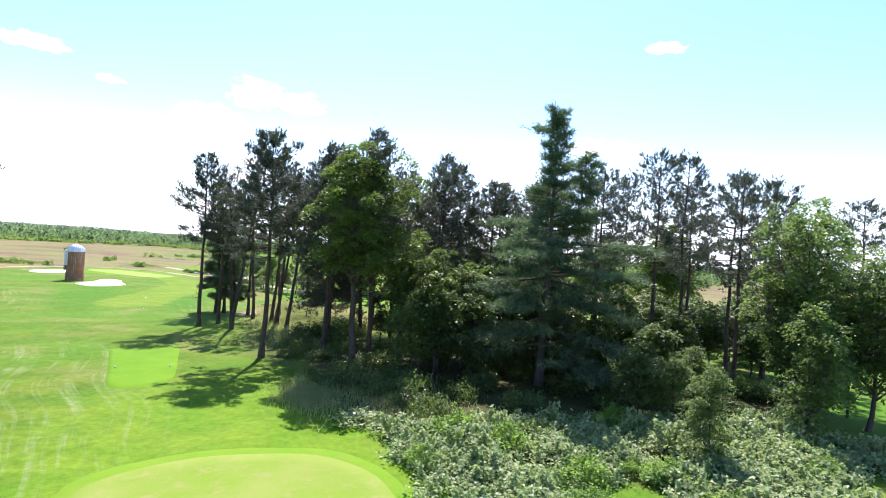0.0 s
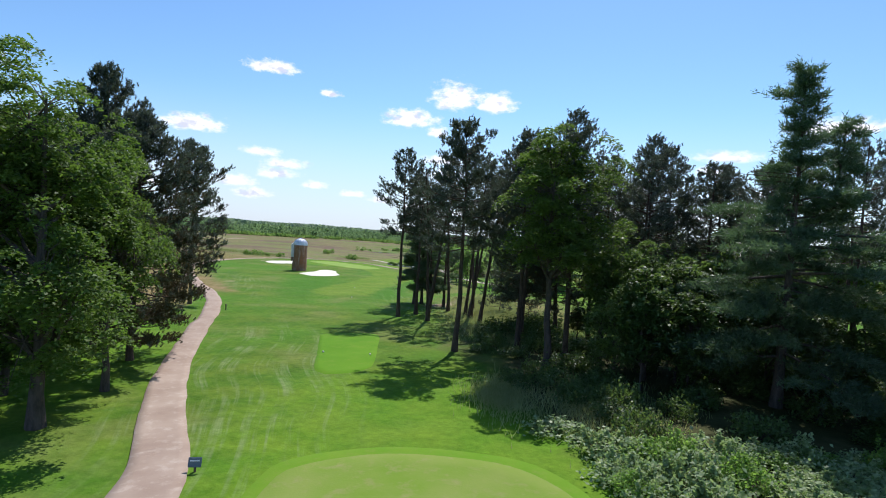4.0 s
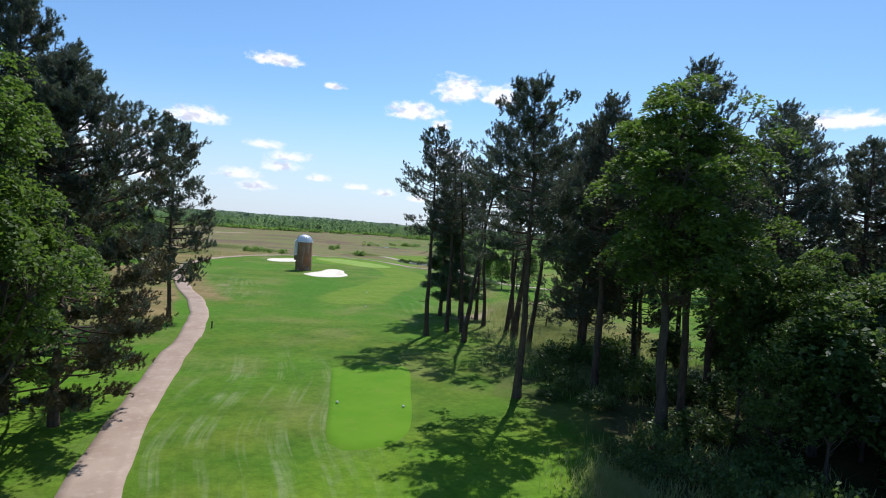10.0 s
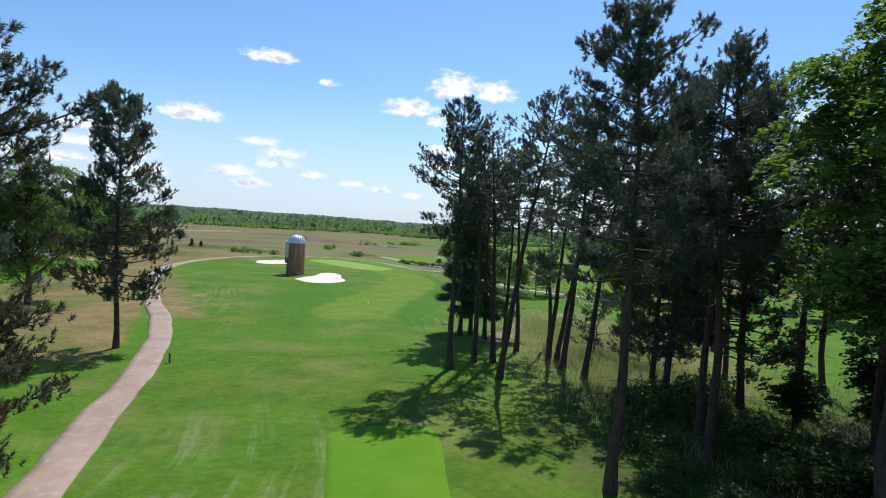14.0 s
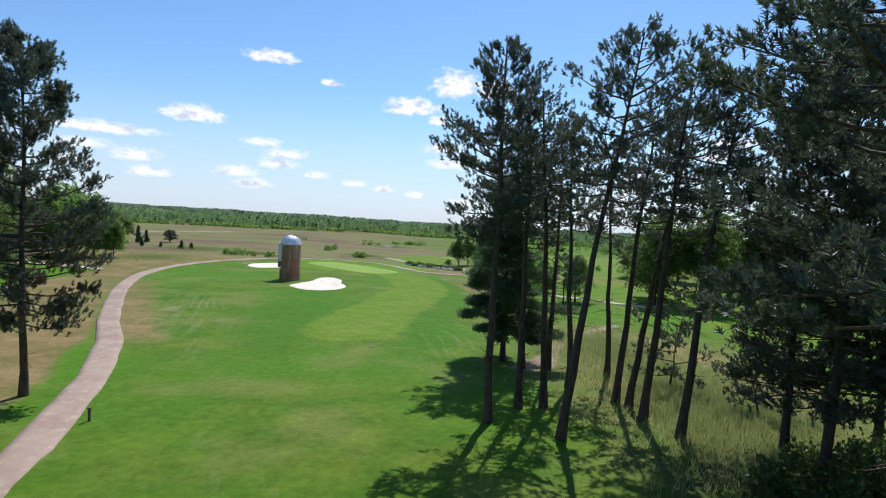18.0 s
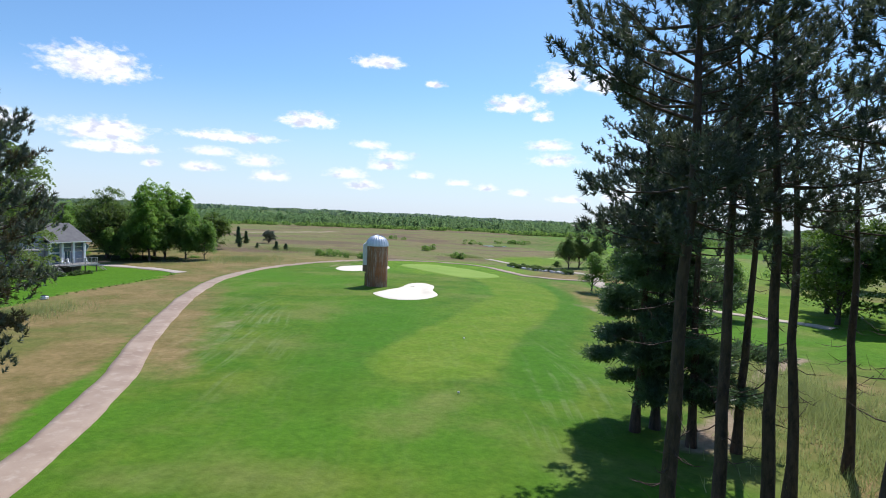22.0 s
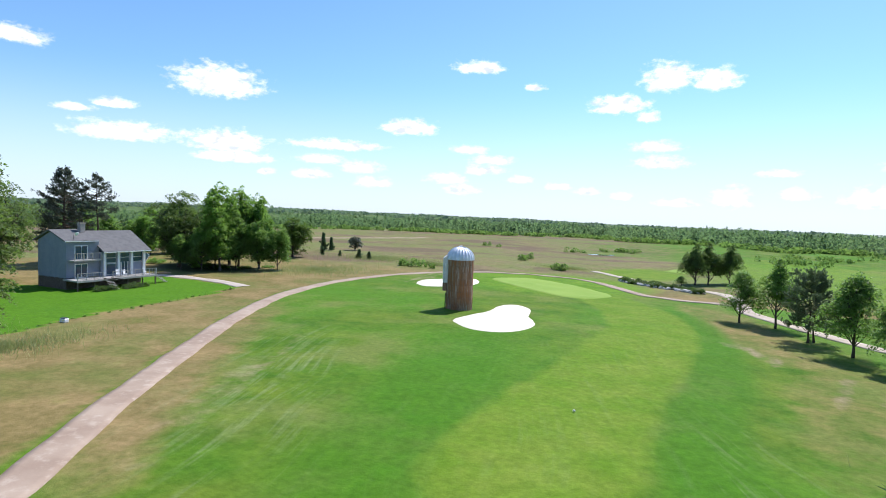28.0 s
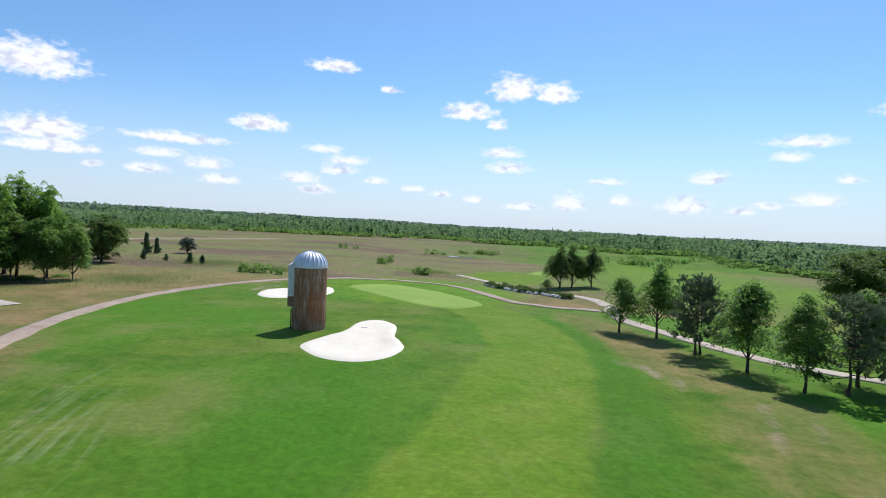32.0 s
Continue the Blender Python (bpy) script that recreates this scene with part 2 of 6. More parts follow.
M_EDGE_LEAF = foliage("edge_tree_leaves", (0.045, 0.085, 0.025), (0.15, 0.215, 0.065), (0.20, 0.34, 0.06), 0.55, 0.4, grain=0.9)
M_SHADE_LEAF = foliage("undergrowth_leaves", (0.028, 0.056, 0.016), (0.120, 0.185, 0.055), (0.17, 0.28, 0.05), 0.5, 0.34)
M_SILVER_LEAF = foliage("silvery_shrub_leaves", (0.14, 0.22, 0.075), (0.42, 0.49, 0.27), (0.34, 0.48, 0.15), 0.5, 0.4)
M_TALL_GRASS = foliage("tall_grass_blades", (0.20, 0.25, 0.08), (0.42, 0.41, 0.22), (0.34, 0.40, 0.13), 0.7, 0.45, gloss=0.15)
# far leaves carry a little distance haze in their colour, lighter and bluer
M_FAR_WOODS = foliage("far_woods_leaves", (0.065, 0.115, 0.055), (0.20, 0.27, 0.13), (0.24, 0.38, 0.14), 0.8, 0.45, 0.0, 0.08, grain=0.16)
# hill leaves are paler and bluer: distance haze painted into their colour
M_HAZED_HILL_WOODS = foliage("hazed_hill_woods_leaves", (0.12, 0.165, 0.12), (0.20, 0.255, 0.18), (0.24, 0.34, 0.18), 0.8, 0.45, 0.0, 0.08, grain=0.02)
M_FRINGE = foliage("brush_leaves", (0.10, 0.165, 0.035), (0.19, 0.28, 0.075), (0.26, 0.42, 0.09), 0.8, 0.42, 0.0, 0.08, grain=0.1)
M_BARK = surface("grey_brown_bark", (0.05, 0.04, 0.034), (0.105, 0.082, 0.068), 5, 0.9, (0.15, 0.10, 0.075), 24, 0.8, 0.04, stretch=(1, 1, 0.25))
M_PINE_BARK = surface("red_pine_bark", (0.055, 0.038, 0.03), (0.12, 0.08, 0.06), 5, 0.9, (0.16, 0.1, 0.07), 20, 0.8, 0.04, stretch=(1, 1, 0.3))
M_PATH = surface("worn_red_gravel_asphalt", (0.30, 0.222, 0.165), (0.39, 0.305, 0.232), 0.35, 0.95, (0.47, 0.39, 0.31), 9, 0.4, 0.02, spec=0.15)
M_PALE_PATH = surface("pale_gravel_track", (0.40, 0.335, 0.255), (0.50, 0.43, 0.34), 0.35, 0.95, (0.56, 0.50, 0.41), 9, 0.4, 0.02, spec=0.15)
M_SAND = surface("white_bunker_sand", (0.69, 0.63, 0.50), (0.75, 0.69, 0.56), 0.5, 0.95, (0.63, 0.57, 0.45), 6, 0.35, 0.03, spec=0.15)
M_GREEN = surface("close_mown_putting_green", (0.20, 0.305, 0.058), (0.235, 0.335, 0.07), 0.12, 0.9, (0.25, 0.335, 0.085), 12, 0.15, 0.01, spec=0.05)
M_TEE = surface("mown_tee_turf", (0.085, 0.215, 0.008), (0.115, 0.245, 0.012), 0.25, 0.9, (0.14, 0.235, 0.022), 10, 0.3, 0.02, spec=0.08)
M_TEE_WORN = surface("worn_tee_turf", (0.145, 0.235, 0.026), (0.19, 0.25, 0.05), 0.3, 0.9, (0.235, 0.245, 0.085), 8, 0.4, 0.03, spec=0.08)
M_TEE_RIM = surface("bright_tee_collar_turf", (0.100, 0.225, 0.010), (0.135, 0.24, 0.018), 0.4, 0.9, (0.15, 0.225, 0.03), 10, 0.4, 0.03, spec=0.08)


def stave_material():
    """Old concrete staves: rust runs down the wall in streaks that cross the joints; each stave has its own tone."""
    m, t, p = material("rust_stained_concrete_stave")
    geo = t.nodes.new("ShaderNodeNewGeometry")
    info = t.nodes.new("ShaderNodeObjectInfo")
    mp = t.nodes.new("ShaderNodeMapping")
    mp.inputs["Scale"].default_value = (3.2, 3.2, 0.22)
    link(t, geo.outputs["Position"], mp.inputs["Vector"])
    runs = noise_of(t, 1.6, 4.0, 0.65, mp.outputs[0])
    col = mixed(t, ramp_of(t, info.outputs["Random"], 0, 1), (0.22, 0.125, 0.075), (0.33, 0.21, 0.14))
    col = mixed(t, ramp_of(t, runs, 0.48, 0.60, 0.0, 0.85), col, (0.30, 0.125, 0.05))
    col = mixed(t, ramp_of(t, runs, 0.46, 0.36, 0.0, 0.8), col, (0.44, 0.37, 0.31))
    col = mixed(t, ramp_of(t, noise_of(t, 5.0, 4.0, 0.7, geo.outputs["Position"]), 0.55, 0.7, 0.0, 0.6), col, (0.11, 0.07, 0.05))
    link(t, col, p.inputs["Base Color"])
    p.inputs["Roughness"].default_value, p.inputs["Specular IOR Level"].default_value = 0.92, 0.2
    bumped(t, p, noise_of(t, 18.0, 3.0), 0.6, 0.02)
    return m


M_STAVE = stave_material()
M_JOINT = surface("dark_stave_joint", (0.10, 0.066, 0.048), (0.15, 0.10, 0.075), 2, 0.95)
M_RUST = surface("rusty_steel_hoop", (0.15, 0.085, 0.055), (0.24, 0.14, 0.09), 6, 0.7, (0.30, 0.26, 0.22), 30, 0.3, 0.01, 0.1)
M_DOME = surface("weathered_galvanised_dome", (0.60, 0.63, 0.69), (0.72, 0.75, 0.80), 1.5, 0.45, (0.50, 0.48, 0.47), 14, 0.15, 0.01, 0.25)
M_CHUTE = surface("pale_painted_chute_panel", (0.55, 0.56, 0.58), (0.66, 0.67, 0.68), 1.5, 0.7, (0.44, 0.40, 0.37), 14, 0.2, 0.01)
M_SIDING = surface("blue_grey_clapboard", (0.235, 0.255, 0.315), (0.275, 0.295, 0.355), 0.8, 0.75, (0.21, 0.23, 0.285), 14, 0.2, 0.01)
M_TRIM = surface("white_painted_trim", (0.74, 0.74, 0.74), (0.80, 0.80, 0.80), 2, 0.6, (0.68, 0.67, 0.65), 20, 0.1, 0.005)
M_SHINGLE = surface("grey_asphalt_shingle", (0.115, 0.113, 0.112), (0.155, 0.152, 0.148), 1.5, 0.9, (0.185, 0.18, 0.175), 14, 0.5, 0.02, spec=0.15)
M_DECK = surface("weathered_deck_boards", (0.33, 0.31, 0.29), (0.42, 0.39, 0.36), 2, 0.85, (0.26, 0.24, 0.22), 16, 0.3, 0.01)
M_DARK_WOOD = surface("shaded_brown_timber", (0.09, 0.065, 0.05), (0.14, 0.10, 0.08), 3, 0.85)
M_STONE = surface("pale_field_boulder", (0.46, 0.44, 0.40), (0.62, 0.59, 0.55), 1.5, 0.9, (0.32, 0.31, 0.28), 9, 0.6, 0.04, spec=0.2)
M_BRICK = surface("chimney_masonry", (0.30, 0.26, 0.24), (0.40, 0.36, 0.33), 4, 0.9, (0.22, 0.19, 0.17), 18, 0.5, 0.02)
M_CONCRETE = surface("pale_gravel_walk", (0.40, 0.34, 0.28), (0.50, 0.44, 0.37), 0.4, 0.95, (0.33, 0.28, 0.23), 7, 0.3, 0.02, spec=0.15)
M_SIGN = surface("faded_sign_panel", (0.10, 0.13, 0.17), (0.14, 0.17, 0.2), 4, 0.5)
M_BLACK = surface("black_painted_metal", (0.02, 0.02, 0.02), (0.035, 0.035, 0.035), 4, 0.5)
M_WHITE = surface("white_enamel", (0.78, 0.78, 0.78), (0.82, 0.82, 0.82), 4, 0.4)


def glassy(name, tint):
    m, t, p = material(name)
    p.inputs["Base Color"].default_value = (*tint, 1)
    p.inputs["Roughness"].default_value, p.inputs["Specular IOR Level"].default_value = 0.06, 0.9
    bumped(t, p, noise_of(t, 1.2, 2.0), 0.05, 0.02)
    return m


M_PANE = glassy("blue_window_glass", (0.015, 0.045, 0.09))
M_WATER = glassy("still_pond_water", (0.03, 0.04, 0.045))


def ground_material():
    """Turf of four kinds, blended by the areas stored on the sheet, with grain, mowing wear and dry scuffs."""
    m, t, p = material("turf_and_meadow")

    def area(name):
        a = t.nodes.new("ShaderNodeAttribute")
        a.attribute_name = name
        return a.outputs["Fac"]
    broad, mid, fine = noise_of(t, 0.045, 4.0), noise_of(t, 0.28, 5.0, 0.6), noise_of(t, 2.2, 5.0, 0.65)
    patch = noise_of(t, 0.11, 5.0, 0.6)
    rough_turf = mixed(t, ramp_of(t, mid, 0.34, 0.66), (0.062, 0.150, 0.010), (0.135, 0.205, 0.022))
    rough_turf = mixed(t, ramp_of(t, broad, 0.42, 0.62), rough_turf, (0.082, 0.205, 0.012))
    rough_turf = mixed(t, ramp_of(t, patch, 0.50, 0.66, 0.0, 0.75), rough_turf, (0.172, 0.212, 0.052))
    lush = mixed(t, ramp_of(t, mid, 0.35, 0.65), (0.105, 0.235, 0.010), (0.150, 0.260, 0.018))
    dry = mixed(t, ramp_of(t, mid, 0.35, 0.65), (0.185, 0.155, 0.055), (0.29, 0.215, 0.10))
    dry = mixed(t, ramp_of(t, patch, 0.46, 0.64, 0.0, 0.7), dry, (0.13, 0.165, 0.040))
    meadow = mixed(t, ramp_of(t, mid, 0.35, 0.66), (0.175, 0.155, 0.068), (0.255, 0.205, 0.10))
    meadow = mixed(t, ramp_of(t, broad, 0.43, 0.58, 0.0, 0.8), meadow, (0.165, 0.20, 0.055))
    meadow = mixed(t, ramp_of(t, patch, 0.50, 0.66, 0.0, 0.6), meadow, (0.225, 0.165, 0.105))
    bc = t.nodes.new("ShaderNodeTexCoord")
    bm_ = t.nodes.new("ShaderNodeMapping")
    bm_.inputs["Scale"].default_value, bm_.inputs["Rotation"].default_value = (0.028, 0.065, 1.0), (0, 0, radians(8))
    link(t, bc.outputs["Object"], bm_.inputs["Vector"])
    bands = noise_of(t, 1.0, 5.0, 0.6, bm_.outputs[0])
    meadow = mixed(t, ramp_of(t, bands, 0.50, 0.58, 0.0, 0.6), meadow, (0.165, 0.205, 0.06))
    meadow = mixed(t, ramp_of(t, bands, 0.49, 0.40, 0.0, 0.8), meadow, (0.155, 0.105, 0.078))
    # dark low scrub and bleached seed heads dot the meadow
    meadow = mixed(t, ramp_of(t, noise_of(t, 0.55, 6.0, 0.7), 0.56, 0.66, 0.0, 0.65), meadow, (0.085, 0.085, 0.040))
    meadow = mixed(t, ramp_of(t, noise_of(t, 0.4, 6.0, 0.75), 0.57, 0.68, 0.0, 0.6), meadow, (0.33, 0.27, 0.15))
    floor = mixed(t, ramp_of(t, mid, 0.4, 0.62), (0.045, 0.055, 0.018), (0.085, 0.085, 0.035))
    woods = mixed(t, ramp_of(t, broad, 0.4, 0.6), (0.085, 0.135, 0.045), (0.12, 0.185, 0.06))
    # edges between the kinds of turf are ragged
    jag = ramp_of(t, mid, 0.2, 0.8, -0.3, 0.3)

    def soft(name, low=0.25, high=0.75):
        n = t.nodes.new("ShaderNodeMath")
        n.operation = "ADD"
        link(t, area(name), n.inputs[0])
        link(t, jag, n.inputs[1])
        return ramp_of(t, n.outputs[0], low, high)
    col = mixed(t, soft("meadow"), rough_turf, meadow)
    col = mixed(t, soft("dry", 0.25, 0.9), col, dry)
    col = mixed(t, soft("lush", 0.1, 0.9), col, lush)
    col = mixed(t, soft("deep", 0.2, 1.0), col, (0.058, 0.178, 0.007))
    col = mixed(t, soft("lane", 0.3, 0.9), col, mixed(t, ramp_of(t, mid, 0.35, 0.65), (0.112, 0.222, 0.012), (0.165, 0.245, 0.028)))
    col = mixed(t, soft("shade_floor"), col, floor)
    col = mixed(t, area("woods"), col, woods)
    # pale wheel scuffs along the mown strip
    co = t.nodes.new("ShaderNodeTexCoord")
    mp = t.nodes.new("ShaderNodeMapping")
    mp.inputs["Rotation"].default_value = (0, 0, radians(-13))
    thin = t.nodes.new("ShaderNodeMapping")
    thin.inputs["Scale"].default_value = (1.0, 0.032, 1.0)
    bend = t.nodes.new("ShaderNodeVectorMath")
    bend.operation = "MULTIPLY_ADD"
    swirl = t.nodes.new("ShaderNodeTexNoise")
    swirl.inputs["Scale"].default_value, swirl.inputs["Detail"].default_value = 0.055, 0.5
    link(t, co.outputs["Object"], swirl.inputs["Vector"])
    link(t, swirl.outputs["Color"], bend.inputs[0])
    bend.inputs[1].default_value = (6.0, 0.0, 0.0)
    link(t, co.outputs["Object"], bend.inputs[2])
    link(t, bend.outputs[0], mp.inputs["Vector"])
    link(t, mp.outputs[0], thin.inputs["Vector"])
    streak = noise_of(t, 2.1, 3.0, 0.65, thin.outputs[0])
    breaks = ramp_of(t, noise_of(t, 0.33, 4.0, 0.6), 0.40, 0.54, 0.12, 1.0)
    worn = t.nodes.new("ShaderNodeMath")
    worn.operation = "MULTIPLY"
    link(t, ramp_of(t, streak, 0.50, 0.66, 0.0, 0.55), worn.inputs[0])
    link(t, area("worn"), worn.inputs[1])
    faded = t.nodes.new("ShaderNodeMath")
    faded.operation = "MULTIPLY"
    link(t, worn.outputs[0], faded.inputs[0])
    link(t, breaks, faded.inputs[1])
    col = mixed(t, faded.outputs[0], col, (0.235, 0.30, 0.135))
    # bare pale soil where wheels and feet cut through
    col = mixed(t, soft("bare", 0.3, 0.8), col, mixed(t, ramp_of(t, mid, 0.4, 0.6), (0.29, 0.22, 0.155), (0.36, 0.29, 0.20)))
    col = mixed(t, ramp_of(t, noise_of(t, 0.75, 6.0, 0.72), 0.36, 0.64, 0.0, 0.6), col, mixed(t, 1.0, col, (0.70, 0.74, 0.62), "MULTIPLY"))
    col = mixed(t, ramp_of(t, fine, 0.34, 0.66, 0.0, 0.75), mixed(t, 1.0, col, (1.25, 1.21, 1.22), "MULTIPLY"), mixed(t, 1.0, col, (0.74, 0.78, 0.66), "MULTIPLY"))
    col = mixed(t, 1.0, col, (0.90, 0.885, 0.90), "MULTIPLY")
    link(t, col, p.inputs["Base Color"])
    p.inputs["Roughness"].default_value = 0.9
    p.inputs["Specular IOR Level"].default_value = 0.08
    bumped(t, p, noise_of(t, 5.0, 6.0, 0.7), 0.6, 0.08)
    return m


M_GROUND = ground_material()


# ---- building helpers ----
def mesh_of(name, verts, faces, mats=(), index=None, smooth=False):
    """A mesh from arrays of vertices and of equal-sided faces (or a list of such arrays)."""
    me = bpy.data.meshes.new(name)
    verts = np.asarray(verts, dtype=np.float32)
    sets = [np.asarray(f, dtype=np.int32) for f in (faces if isinstance(faces, list) else [faces]) if len(f)]
    loops = np.concatenate([f.ravel() for f in sets])
    sizes = np.concatenate([np.full(len(f), f.shape[1], dtype=np.int32) for f in sets])
    me.vertices.add(len(verts))
    me.vertices.foreach_set("co", verts.ravel())
    me.loops.add(len(loops))
    me.loops.foreach_set("vertex_index", loops)
    me.polygons.add(len(sizes))
    me.polygons.foreach_set("loop_start", np.concatenate([[0], np.cumsum(sizes)[:-1]]).astype(np.int32))
    me.polygons.foreach_set("loop_total", sizes)
    for mt in mats:
        me.materials.append(mt)
    if index is not None:
        me.polygons.foreach_set("material_index", np.asarray(index, dtype=np.int32))
    if smooth:
        me.polygons.foreach_set("use_smooth", np.ones(len(sizes), dtype=bool))
    me.update(calc_edges=True)
    return me


def part(name, data, mat, parent, label=""):
    """Links a bmesh or a mesh as one object under a thing or a part."""
    if isinstance(data, bmesh.types.BMesh):
        me = bpy.data.meshes.new(name)
        data.to_mesh(me)
        data.free()
    else:
        me = data
    if mat and not me.materials:
        me.materials.append(mat)
    ob = new(name, me)
    ob.parent = parent
    if label:
        ob["label"] = label
    return ob


def thing(name, m, label, category, group="", kind=""):
    ob = new(name)
    ob.empty_display_size = 0.3
    ob.matrix_basis = m
    return tagged(ob, label, category, group, kind)


def box(bm, cx, cy, cz, sx, sy, sz, bevel=0.0, rot=None):
    m = Matrix.Translation((cx, cy, cz)) @ (rot or Matrix.Identity(4)) @ Matrix.Diagonal((sx, sy, sz, 1))
    made = bmesh.ops.create_cube(bm, size=1.0, matrix=m)
    if bevel:
        edges = {e for v in made["verts"] for e in v.link_edges}
        bmesh.ops.bevel(bm, geom=list(edges), offset=bevel, segments=1, affect="EDGES")
    return bm


def boxed(*args, **kw):
    return box(bmesh.new(), *args, **kw)


def unit(v):
    v = np.asarray(v, dtype=float)
    return v / np.maximum(np.linalg.norm(v, axis=-1, keepdims=True), 1e-9)


class Soup:
    """Gathers tubes, leaves and needles as arrays."""

    def __init__(self):
        self.v, self.tri, self.quad, self.n = [], [], [], 0

    def add(self, verts, tri=None, quad=None):
        verts = np.asarray(verts, dtype=np.float32)
        if tri is not None:
            self.tri.append(np.asarray(tri, dtype=np.int32) + self.n)
        if quad is not None:
            self.quad.append(np.asarray(quad, dtype=np.int32) + self.n)
        self.v.append(verts)
        self.n += len(verts)

    def tube(self, pts, radii, sides=6):
        pts = np.asarray(pts, dtype=float)
        k = len(pts)
        ahead = unit(np.gradient(pts, axis=0))
        side = np.cross(ahead, [0.31, 0.9, 0.27])
        side = unit(side)
        up = np.cross(side, ahead)
        a = np.arange(sides) * 2 * np.pi / sides
        ring = np.cos(a)[None, :, None] * side[:, None] + np.sin(a)[None, :, None] * up[:, None]
        v = (pts[:, None] + ring * np.asarray(radii)[:, None, None]).reshape(-1, 3)
        i, j = np.meshgrid(np.arange(k - 1), np.arange(sides), indexing="ij")
        a0, a1 = i * sides + j, i * sides + (j + 1) % sides
        self.add(v, quad=np.stack([a0, a1, a1 + sides, a0 + sides], -1).reshape(-1, 4))

    def leaves(self, at, size, rng, up=0.35):
        """Kite-shaped leaves at the given places, each turned its own way."""
        at = np.asarray(at, dtype=float)
        n = len(at)
        nor = rng.normal(size=(n, 3))
        nor[:, 2] = np.abs(nor[:, 2]) + up
        nor = unit(nor)
        a = unit(np.cross(nor, rng.normal(size=(n, 3))))
        b = np.cross(nor, a)
        s = (size * rng.uniform(0.65, 1.3, n))[:, None]
        fold = nor * s * 0.15
        v = np.stack([at - a * s * 0.55, at - b * s * 0.36 + fold, at + a * s * 0.6, at + b * s * 0.36 + fold], 1).reshape(-1, 3)
        i = np.arange(n)[:, None] * 4
        self.add(v, quad=i + np.arange(4)[None])

    def needles(self, at, way, length, width, count, rng, spread=0.9):
        """Tufts of needles: slim blades that fan out of one point."""
        at, way = np.repeat(np.asarray(at, float), count, 0), np.repeat(np.asarray(way, float), count, 0)
        at = at + unit(way) * (length * rng.uniform(-0.6, 0.5, len(at)))[:, None] + rng.normal(size=at.shape) * length * 0.22
        d = unit(way + rng.normal(size=at.shape) * spread)
        p = unit(np.cross(d, rng.normal(size=at.shape)))
        ln = (length * rng.uniform(0.7, 1.25, len(at)))[:, None]
        foot = at + d * ln * 0.12
        v = np.stack([foot + p * width, at + d * ln, foot - p * width], 1).reshape(-1, 3)
        self.add(v, tri=np.arange(len(at))[:, None] * 3 + np.arange(3)[None])

    def brushes(self, at, way, length, needle, width, count, rng):
        """Bottle-brush tufts: needles that stand out all round the last part of a twig and close over its tip."""
        at, way = np.repeat(np.asarray(at, float), count, 0), np.repeat(unit(np.asarray(way, float)), count, 0)
        k = len(at)
        u = rng.uniform(0, 1, k)[:, None]
        foot = at + way * (u - 0.35) * length
        round_about = unit(np.cross(way, rng.normal(size=(k, 3))))
        d = unit(round_about * (1.05 - 0.6 * u) + way * (0.35 + 0.75 * u))
        side = unit(np.cross(d, rng.normal(size=(k, 3))))
        tip = foot + d * (needle * rng.uniform(0.75, 1.25, k))[:, None]
        v = np.stack([foot + side * width, tip, foot - side * width], 1).reshape(-1, 3)
        self.add(v, tri=np.arange(k)[:, None] * 3 + np.arange(3)[None])

    def mesh(self, name, mats, smooth=False):
        faces = []
        if self.tri:
            faces.append(np.concatenate(self.tri))
        if self.quad:
            faces.append(np.concatenate(self.quad))
        return mesh_of(name, np.concatenate(self.v), faces, mats, smooth=smooth)


# ---- the lie of the land ----
def ease(u):
    u = np.clip(u, 0, 1)
    return u * u * (3 - 2 * u)


def ground_z(x, y):
    """Height of the ground: low banks, a raised tee, the knoll of the green, a hollow with a pond, far hills."""
    x, y = np.asarray(x, float), np.asarray(y, float)

    def knoll(cx, cy, r, h):
        return h * np.exp(-((x - cx) ** 2 + (y - cy) ** 2) / (2 * r * r))
    z = -0.8 - 0.65 * ease((y - 70) / 65) + knoll(-21, 138, 7, 0.25) + knoll(6, 150, 22, -0.6) + knoll(-16, 208, 22, -1.2) + knoll(-80, 200, 40, 0.25) + knoll(25, 45, 20, 0.78)
    d = np.hypot(x + 15, y - 80)
    s = ease((d - 170) / 130)
    z = z * (1 - s) + 0.3 * s + knoll(-27, 291, 24, -1.2)
    # far off the land rises to low hills in the west and falls away in the east
    bearing = np.degrees(np.arctan2(x + 15, y - 80))
    fall = np.interp(bearing, [-180, -60, -45, -30, -20, -8, 3, 12, 30, 180], [0.1, 0.14, 0.12, 0.0, -0.13, -0.3, -0.5, -0.52, -0.45, -0.3])
    far = ease((d - 430) / 420)
    z = z * (1 - far) + (3.3 + d * np.tan(np.radians(fall))) * far
    return z + 0.05 * np.sin(x * 0.7 + np.sin(y * 0.31) * 2) * np.sin(y * 0.53) * (1 - s)


def gz(x, y):
    return float(ground_z(x, y))


def way_points(rows, step=1.0):
    """A smooth line through a few plan points (Catmull-Rom), about one metre a step."""
    p = [np.array(r, float) for r in rows]
    p = [2 * p[0] - p[1]] + p + [2 * p[-1] - p[-2]]
    res = []
    for a, b, c, d in zip(p, p[1:], p[2:], p[3:]):
        k = max(2, int(np.linalg.norm(c - b) / step))
        for u in np.arange(k) / k:
            res.append(0.5 * ((2 * b) + (c - a) * u + (2 * a - 5 * b + 4 * c - d) * u * u + (3 * b - a - 3 * c + d) * u ** 3))
    res.append(p[-2])
    return np.array(res)


